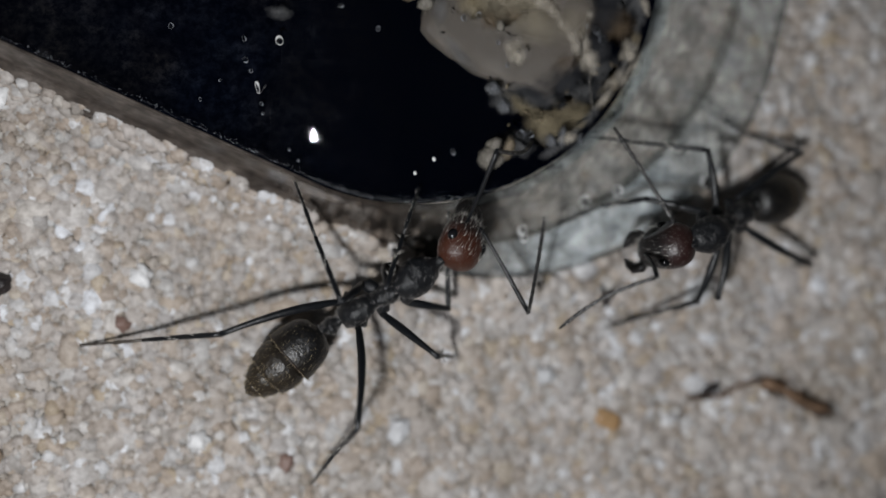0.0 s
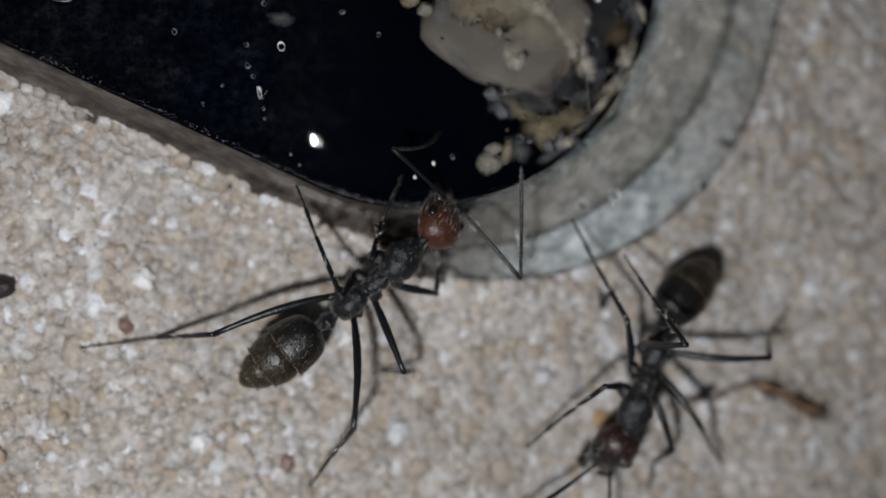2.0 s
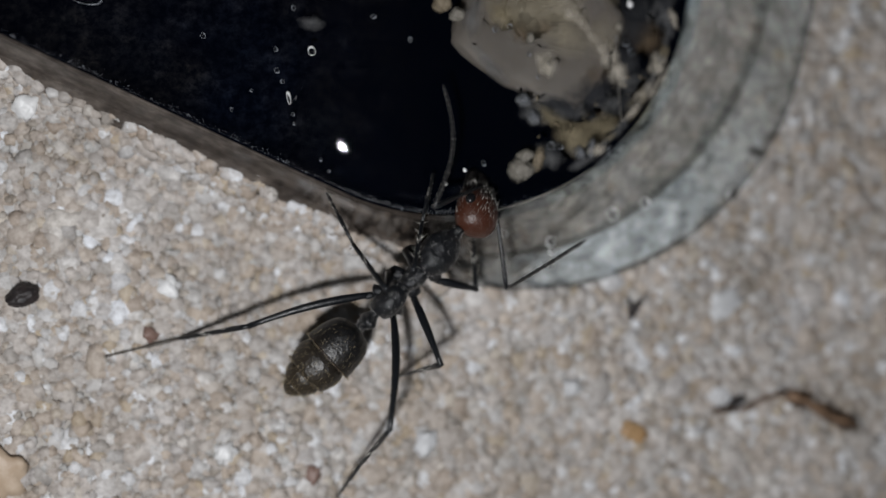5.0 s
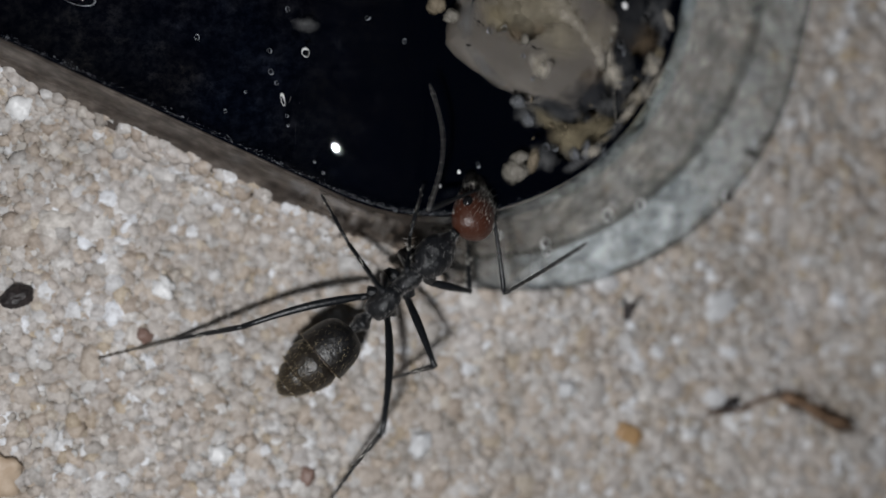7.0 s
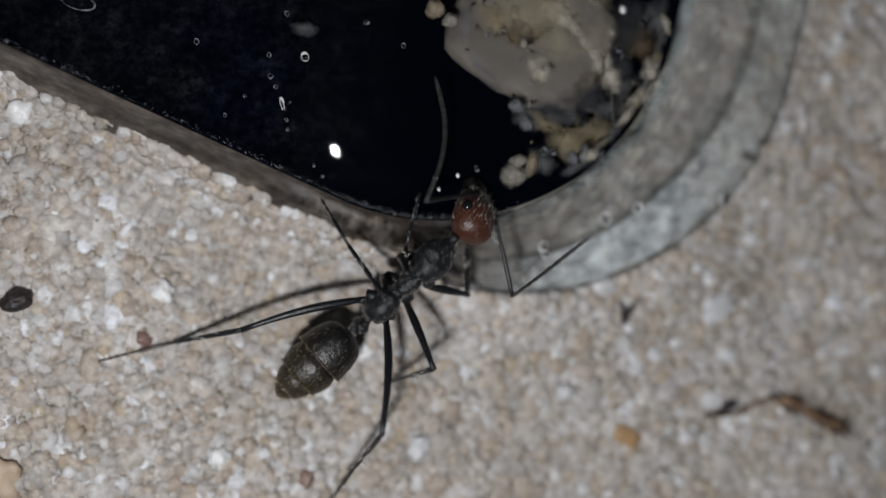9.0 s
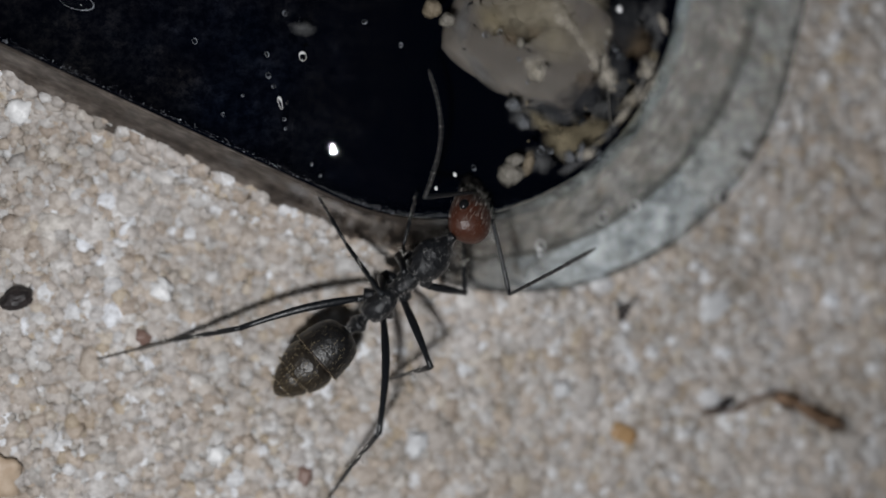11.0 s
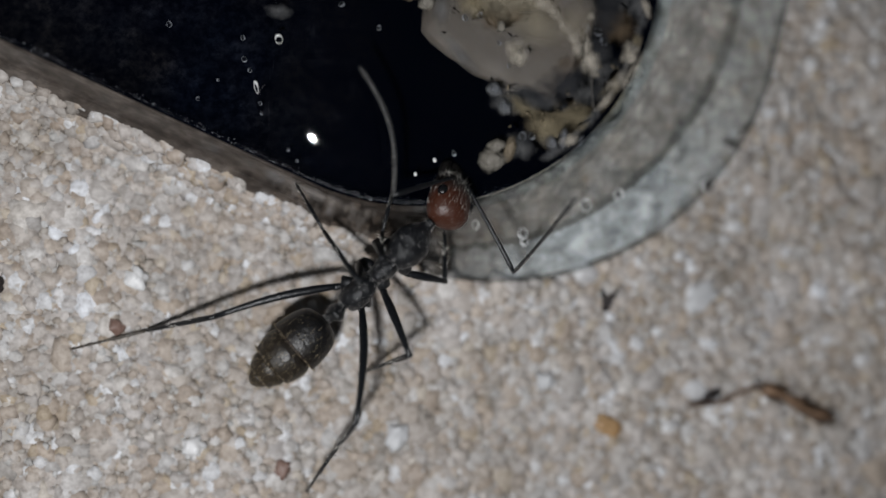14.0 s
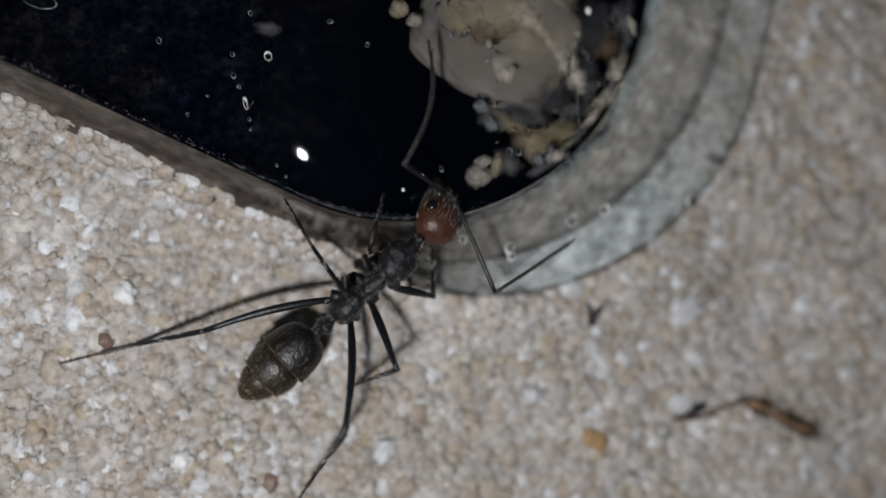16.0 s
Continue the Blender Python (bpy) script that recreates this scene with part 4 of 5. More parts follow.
def build_body(ant):
    verts, faces = loft(BODY_ROWS, 36)
    shaped = []
    for x, y, z in verts:                       # sculptured upper plates: sutures across the back
        top = max(z, 0)
        cut = 0.15 * math.exp(-((x - 0.28 + 0.3 * y * y) / 0.06) ** 2) + 0.10 * math.exp(-((x + 0.66) / 0.07) ** 2) + 0.05 * math.exp(-((x + 0.2) / 0.05) ** 2)
        n = 0.08 * noise.noise(Vector((x, y, z)) * 3.1) + 0.05 * noise.noise(Vector((x, y, z)) * 8)
        shaped.append((x, y * (1 + n - cut * 0.6), z * (1 + n) - cut * min(top * 3, 1)))
    body = part("mesosoma", (shaped, faces), SHELL, ant, "matt black sculptured trunk")
    for key, (x, y, z) in HIPS.items():
        wide = 1.2 if key == "f" else 1.0
        for s in (1, -1):
            coxa = tube([(x + 0.34, 0.22 * s, z + 0.14), (x + 0.27, 0.34 * s, z + 0.10), (x + 0.17, 0.52 * s, z + 0.04), (x + 0.07, (y - 0.10) * s, z), (x - 0.02, y * s, z - 0.02)],
                        [r * wide for r in (0.20, 0.25, 0.26, 0.22, 0.14)], 14)
            part("coxa", coxa, SHELL, body)
    part("hair_coat", lying_hair(380, BODY_ROWS, 0.13, -1, 6, 0.6), DOWN, body, "short silvery down")
    part("upright_hair", hairs(40, on_loft(BODY_ROWS, 0.0), 0.22, 0.6, 16, 0.008), DOWN, body, "sparse pale upright bristles")
    node_rows = smooth_rows([(-3.02, 0, -0.27, 0.13, 0.13), (-2.88, 0, -0.25, 0.16, 0.16), (-2.72, 0, -0.18, 0.21, 0.22), (-2.58, 0, -0.06, 0.29, 0.34), (-2.42, 0, -0.02, 0.32, 0.40),
                             (-2.28, 0, -0.08, 0.25, 0.30), (-2.12, 0, -0.14, 0.19, 0.20), (-1.92, 0, -0.14, 0.18, 0.18)])
    petiole = part("petiole", loft(node_rows, 16), SHELL, ant, "scale-like black waist node")
    part("hair_coat", lying_hair(120, node_rows, 0.13, -1, 7, 0.9), DOWN, petiole, "short pale down")


def build_gaster(ant):
    edges = (0.0, 1.50, 2.52, 3.12, 3.48)
    gaster = None
    for k in range(4):
        a, b = edges[k] - (0.05 if k else 0), edges[k + 1]
        rows = []
        for i in range(13):
            u = i / 12
            x = a + (b - a) * u
            r = gaster_radius(x)
            lip = 1 + 0.022 * u ** 3 - (0.22 if k else 0) * (1 - u) ** 5
            rows.append((x, 0, -0.02 * x, r * lip, r * 0.93 * lip))
        last = rows[-1]
        if k < 3:
            rows.append((last[0] - 0.02, 0, last[2], last[3] * 0.93, last[4] * 0.93))
        ob = part("gaster" if not k else "tergite", loft(rows, 26), GASTER, gaster or ant, "dull black abdomen with golden down" if not k else "")
        gaster = gaster or ob
        if k < 3:
            rim = [(last[0] - 0.06, 0, last[2], last[3] * 1.0, last[4] * 1.0), (last[0] - 0.02, 0, last[2], last[3] * 1.006, last[4] * 1.006), (last[0] + 0.012, 0, last[2], last[3] * 0.985, last[4] * 0.985)]
            part("plate_margin", loft(rim, 26), MARGIN, gaster, "pale golden rear margin")
        part("hair_coat", lying_hair((150, 200, 130, 70)[k], rows, 0.15, 1, 30 + k, 0.3), GOLD, gaster, "short golden down lying back")
        if k < 3:
            fringe = [(last[0] - 0.03, 0, last[2], last[3], last[4])] * 2
            part("hair_fringe", hairs(70, on_loft(fringe), 0.16, 0.5, 50 + k, 0.008), GOLD, gaster, "pale fringe along the plate's edge")
    return gaster


def build_leg(ant, lengths, key):
    f, t, s = lengths
    bow = {"lh": -0.035, "rh": 0.025}.get(key, 0.0)
    femur_pts = [(f * u, bow * math.sin(math.pi * u) * f, 0.06 * math.sin(math.pi * u) * f) for u in np.linspace(0, 1, 10)]
    femur = part("femur", tube(femur_pts, [0.10, 0.125, 0.145, 0.15, 0.148, 0.138, 0.125, 0.11, 0.10, 0.11], 12), LEG, ant)
    part("trochanter", moved(lump(2, (0.24, 0.135, 0.135), 3, 0.12), Matrix.Translation((0.17, 0, 0.03))), SHELL, femur, "dull black joint at the hip")
    tibia_r = [0.085, 0.10, 0.102, 0.098, 0.094, 0.088, 0.083, 0.08, 0.078, 0.07]
    tibia = part("tibia", tube([(t * u, 0, 0) for u in np.linspace(0, 1, 10)], tibia_r, 10), LEG, ant)
    spines = hairs(26, lambda u, v: ((t * (0.25 + 0.75 * u), 0.08 * math.cos(6.28 * v), 0.08 * math.sin(6.28 * v)), (0.7, math.cos(6.28 * v), math.sin(6.28 * v))), 0.30, 0.2, 5, 0.018)
    part("spine_comb", spines, BRISTLE, tibia, "short pale spines")
    pts, rad = [], []
    cuts = (0.0, 0.48, 0.66, 0.79, 0.88, 1.0)
    for a, b in zip(cuts, cuts[1:]):
        base = 0.072 - 0.030 * a
        for u, r in ((0.02, 0.75), (0.5, 0.9), (0.95, 1.15)):
            pts.append((s * (a + (b - a) * u), 0, 0))
            rad.append(base * r)
    claws = [tube([(s * 0.99, 0, 0), (s * 1.0 + 0.06, 0.05 * q, 0.0), (s * 1.0 + 0.10, 0.05 * q, -0.06)], [0.025, 0.02, 0.005], 5) for q in (1, -1)]
    tarsus = part("tarsus", join(tube(pts, rad, 8), *claws), FOOT_JOINTS if key == "lh" else LEG, ant)
    hair = hairs(26, lambda u, v: ((s * u, 0.05 * math.cos(6.28 * v), 0.05 * math.sin(6.28 * v)), (0.9, math.cos(6.28 * v), math.sin(6.28 * v))), 0.13, 0.2, 9, 0.009)
    part("hair_coat", hair, BRISTLE, tarsus, "pale fine bristles")
    return femur, tibia, tarsus


def build_antenna(ant, scape_len, lash_len, bow):
    pts = [(scape_len * u, 0, 0.03 * math.sin(math.pi * u) * scape_len) for u in np.linspace(0, 1, 10)]
    scape = part("scape", tube(pts, [0.065, 0.06, 0.064, 0.068, 0.072, 0.076, 0.08, 0.086, 0.09, 0.075], 10), LEG, ant)
    pts, rad = [], []
    for k in range(11):
        for u, r in ((0.04, 0.82), (0.5, 1.0), (0.93, 1.03)):
            w = (k + u) / 11
            pts.append((lash_len * w, -bow * math.sin(math.pi * w), 0.10 * math.sin(math.pi * w)))
            rad.append((0.072 if k < 10 else 0.072 * (1.05 - 0.6 * u)) * r)
    lash = part("funiculus", tube(pts, rad, 9), LASH, ant)
    hair = hairs(340, lambda u, v: (Vector(pts[int(u * 32)]) + Vector((0, 0.06 * math.cos(6.28 * v), 0.06 * math.sin(6.28 * v))), (0.8, math.cos(6.28 * v), math.sin(6.28 * v))), 0.06, 0.2, 12, 0.006)
    part("hair_coat", hair, BRISTLE, lash, "silvery down")
    return scape, lash


def build_ant(label, head_mat, spread, scale, head_scale, legs, antenna, bow):
    ant = tagged(new("ant"), label, "ant", "ants at the dish")
    parts = {"ant": ant, "head": build_head(head_mat, spread, 150 if spread == 0 else 40, ant)}
    for ob in (parts["head"], *parts["head"].children):
        ob.data.transform(Matrix.Scale(head_scale, 4))
    build_body(ant)
    parts["gaster"] = build_gaster(ant)
    for key, lengths in legs.items():
        for name, ob in zip(("femur", "tibia", "tarsus"), build_leg(ant, lengths, key)):
            parts[name + key] = ob
    for s in "lr":
        parts["scape" + s], parts["lash" + s] = build_antenna(ant, antenna["lr".index(s)], antenna[2], bow if s == "l" else 0.0)
    if scale != 1:
        done = set()
        for ob in ant.children_recursive:
            if ob.name.split(".")[0] in ("mesosoma", "coxa", "petiole", "gaster", "tergite") or (
                    ob.parent and ob.parent.name.split(".")[0] in ("mesosoma", "gaster")):
                if ob.data not in done:
                    ob.data.transform(Matrix.Scale(scale, 4))
                    done.add(ob.data)
    return parts


# ---- how the ants move: joint places in mm by time ----
FEEDING_ANT = {
    "neck": [(0, -0.13, -1.04, 4), (0.5, -0.08, -0.56, 4), (1, -2.29, -2.16, 4.6), (1.5, -1.87, -1.69, 4.4), (2, -0.58, -0.12, 4), (2.5, -0.4, 0.42, 4), (3, -0.46, 0.46, 4), (3.5, -0.42, 0.54, 4), (9, -0.34, 0.39, 4), (12.5, -0.36, 0.34, 4), (14.5, -0.38, 0.39, 4), (16, -0.27, 0.4, 4)],
    "waist": [(0, -3.21, -2.9, 3.2), (0.5, -3.12, -2.75, 3.2), (1, -4.98, -3.62, 2.7), (1.5, -4.65, -3.41, 2.9), (2, -3.52, -2.67, 3.2), (2.5, -3.12, -2.31, 3.2), (3, -3.31, -2.22, 3.2), (3.5, -3.23, -2.39, 3.2), (9, -3.18, -2.33, 3.2)],
    "mouth": [(0, 1.47, 1.15, 3.4), (0.5, 1.35, 1.78, 3.3), (1, -0.6, 0.05, 3.6), (1.5, -0.11, 0.58, 3.4), (2, 0.53, 1.86, 3), (2.5, 0.38, 2.47, 2.9), (3, 0.5, 2.56, 2.9), (3.5, 0.58, 2.67, 2.9), (9, 0.93, 2.68, 2.9), (12.5, 0.91, 2.79, 2.9), (14.5, 0.88, 2.76, 2.9), (16, 1.01, 2.74, 2.9)],
    "nape": [(0, 0.54, -1.17, 3.9), (0.5, 0.49, -0.67, 3.9), (1, -1.71, -2.24, 4.5), (1.5, -1.35, -1.65, 4.3), (2, -0.09, -0.24, 3.9), (2.5, 0.1, 0.34, 3.9), (3, 0.04, 0.38, 3.9), (3.5, 0.1, 0.45, 3.9), (9, 0.26, 0.39, 3.9), (12.5, 0.24, 0.38, 3.9), (14.5, 0.21, 0.41, 3.9), (16, 0.22, 0.4, 3.9)],
    "tip": [(0, -6.56, -5.48, 2.6), (0.5, -6.37, -5.38, 2.6), (1, -8.21, -6.46, 2.2), (1.5, -7.94, -5.85, 2.3), (2, -6.88, -5.12, 2.6), (2.5, -6.52, -5.03, 2.6), (3, -6.45, -5.26, 2.6), (3.5, -6.45, -5.29, 2.6), (9, -6.57, -5.22, 2.6)],
    "elbow_l": [(0, 1.73, 2.61, 5.39), (0.5, -0.67, 2.19, 5.61), (1, -2.38, 0.33, 6.36), (1.5, -1.21, 1.78, 5.85), (2, -1.46, 2.96, 4.88), (2.5, -1.7, 2.05, 5.5), (3, -1.69, 1.77, 5.49), (3.5, -1.7, 1.62, 5.4), (4, -1.45, 1.46, 5.58), (7, -1.4, 1.37, 5.48), (9, -1.36, 1.79, 5.46), (11.5, -1.3, 1.89, 5.54), (12.5, -1.4, 1.49, 5.41), (13, -1.3, 0.74, 5.23), (13.5, -1.64, 1.18, 5.07), (14, -1.62, 1.48, 5.2), (14.5, -1.35, 2.07, 5.52), (15, -1.19, 2.62, 5.52), (15.5, -1.07, 2.7, 5.56), (16, -0.84, 2.86, 5.63)],
    "end_l": [(0, 4.08, 3.97, 1.8), (0.5, 1.53, 4.52, 2.45), (1, -0.96, 4.6, 6.21), (1.5, 0.91, 5.36, 4.14), (2, 0.68, 4.56, 1.55), (2.5, -0.14, 4.97, 2.45), (3, -0.39, 5.21, 2.9), (3.5, -0.78, 5.47, 3.25), (4, -0.83, 5.73, 4.29), (7, -1.32, 5.81, 4.77), (9, -1.08, 6.22, 4.74), (11.5, -1.38, 6.39, 5.45), (12.5, -1.79, 5.98, 6.02), (13, -2.22, 5.19, 5.71), (13.5, -3.51, 5.41, 5.51), (14, -3.05, 5.89, 5.76), (14.5, -2.03, 6.56, 6.23), (15, -1.11, 7.12, 5.37), (15.5, -0.59, 7.17, 5.71), (16, -0.14, 7.3, 5.35)],
    "elbow_r": [(0, 3.25, -2.6, 3.81), (0.5, 3.37, -1.96, 4.21), (1, 0.15, -4.69, 4.57), (1.5, 2.11, -2.65, 3.68), (2, 3.01, -1.37, 4.05), (2.5, 1.55, -1.68, 3.05), (3, 1.5, -1.64, 3.64), (3.5, 1.64, -1.52, 3.01), (4, 1.63, -1.51, 2.77), (7, 1.61, -1.67, 3.64), (9, 1.95, -1.64, 3.71), (11.5, 1.95, -1.61, 3.72), (12.5, 2.2, -1.55, 3.75), (13, 2.56, -1.3, 3.8), (13.5, 2.73, -1.19, 3.83), (14, 2.73, -1.14, 3.81), (14.5, 2.58, -1.32, 3.79), (15, 2.57, -1.35, 3.78), (15.5, 2.54, -1.36, 3.77), (16, 2.55, -1.35, 3.76)],
    "end_r": [(0, 3.24, 0.76, 6.8), (0.5, 3.33, 1.77, 6.73), (1, 3.69, -1.99, 5.39), (1.5, 1.72, 0.86, 6.47), (2, 2.63, 2.63, 6.08), (2.5, 2.05, 1.65, 6.04), (3, 2.74, 0.56, 7.36), (3.5, 2.98, 0.84, 6.6), (4, 3.5, 0.3, 6.44), (7, 3.65, 0.21, 7.18), (9, 3.81, 0.56, 7.17), (11.5, 4.11, 0.05, 7.3), (12.5, 3.92, 0.39, 7.43), (13, 4.01, 1.04, 7.36), (13.5, 4.08, 1.33, 7.3), (14, 4.09, 1.32, 7.32), (14.5, 4.27, 1.06, 7.22), (15, 4.56, 0.74, 7.23), (15.5, 4.55, 0.62, 7.27), (16, 4.52, 0.45, 7.38)],
    "knee_lf": [(0, -2.02, -1.8, 5.43), (0.5, -2.02, -1.68, 5.37), (1, -3.96, -2.44, 5.65), (1.5, -3.57, -2.49, 5.52), (2, -2.53, -0.65, 5.49), (2.5, -2.53, -0.98, 5.31), (3, -2.31, -1, 5.35), (3.5, -2.21, -0.86, 5.42), (9, -2.19, -0.73, 5.45)],
    "foot_lf": [(0, -0.37, 2.18, 3), (0.5, -0.61, 2.47, 3), (1, -2.96, 1.35, 2.8), (1.5, -2.93, 1.41, 2.8), (2, -1.12, 2.33, 3), (2.5, -1.4, 2, 3), (3, -1.37, 1.88, 3), (3.5, -1.05, 2.75, 3), (9, -1.36, 2.09, 3)],
    "knee_lm": [(0, -3.55, -2.24, 5.18), (0.5, -3.4, -1.97, 5.23), (1, -5.43, -2.92, 5), (1.5, -5.03, -2.65, 5.13), (2, -3.56, -2.06, 5.27), (2.5, -3.18, -1.72, 5.28), (3, -3.13, -1.64, 5.3), (3.5, -3.2, -1.43, 5.37), (9, -2.95, -1.5, 5.38)],
    "foot_lm": [(0, -5.06, 2.31, 2.2), (16, -5.06, 2.31, 2.2)],
    "knee_lh": [(0, -7.63, -3.37, 3.92), (0.5, -7.56, -3.22, 3.73), (1, -8.3, -4.57, 5.3), (1.5, -8.42, -4.28, 4.98), (2, -7.95, -3.35, 3.31), (2.5, -7.82, -2.99, 3.12), (3, -7.79, -2.93, 3.05), (3.5, -7.78, -2.84, 2.99), (9, -7.78, -2.75, 2.98)],
    "foot_lh": [(0, -12.86, -4, 0.1), (16, -12.86, -4, 0.1)],
    "knee_rf": [(0, 0.7, -2.69, 2.37), (0.5, 0.69, -2.46, 2.26), (1, -0.7, -2.63, 3.79), (1.5, -0.59, -2.6, 3.29), (2, 0.28, -2.04, 2.23), (2.5, 0.59, -1.63, 2.28), (3, 0.52, -1.57, 2.39), (3.5, 0.61, -1.54, 2.41), (9, 0.59, -1.57, 2.25)],
    "foot_rf": [(0, 0.59, 0.87, 2.9), (16, 0.59, 0.87, 2.9)],
    "knee_rm": [(0, -0.17, -4.19, 5.04), (0.5, -0.1, -3.93, 5.08), (1, -2.46, -5.6, 4.76), (1.5, -2.22, -5.47, 4.72), (2, -1.3, -4.73, 4.53), (2.5, -1.09, -4.39, 4.42), (3, -1.1, -4.41, 4.16), (3.5, -1.12, -4.19, 4.73), (9, -1.16, -4.08, 4.94)],
    "foot_rm": [(0, 1.41, -4.72, 0.1), (0.5, 1.53, -4.55, 0.1), (1, -0.35, -5.93, 0.1), (1.5, -2.19, -5.78, 0.1), (2, -1.79, -5.09, 0.1), (2.5, -2.01, -5.07, 0.1), (3, -2.18, -5.11, 0.1), (3.5, -2.21, -5.02, 0.1), (9, -2.37, -5.11, 0.1)],
    "knee_rh": [(0, -3.11, -6.47, 6.23), (0.5, -2.97, -6.53, 5.92), (1, -4.49, -6.62, 6.31), (1.5, -4.19, -6.64, 6.29), (2, -3.22, -6.54, 5.71), (2.5, -2.99, -6.41, 5.26), (3, -2.96, -6.58, 4.81), (3.5, -3.04, -6.26, 5.53), (9, -3.08, -6.23, 5.57)],
    "foot_rh": [(0, -4.52, -9.73, 0.1), (16, -4.52, -9.73, 0.1)],
}

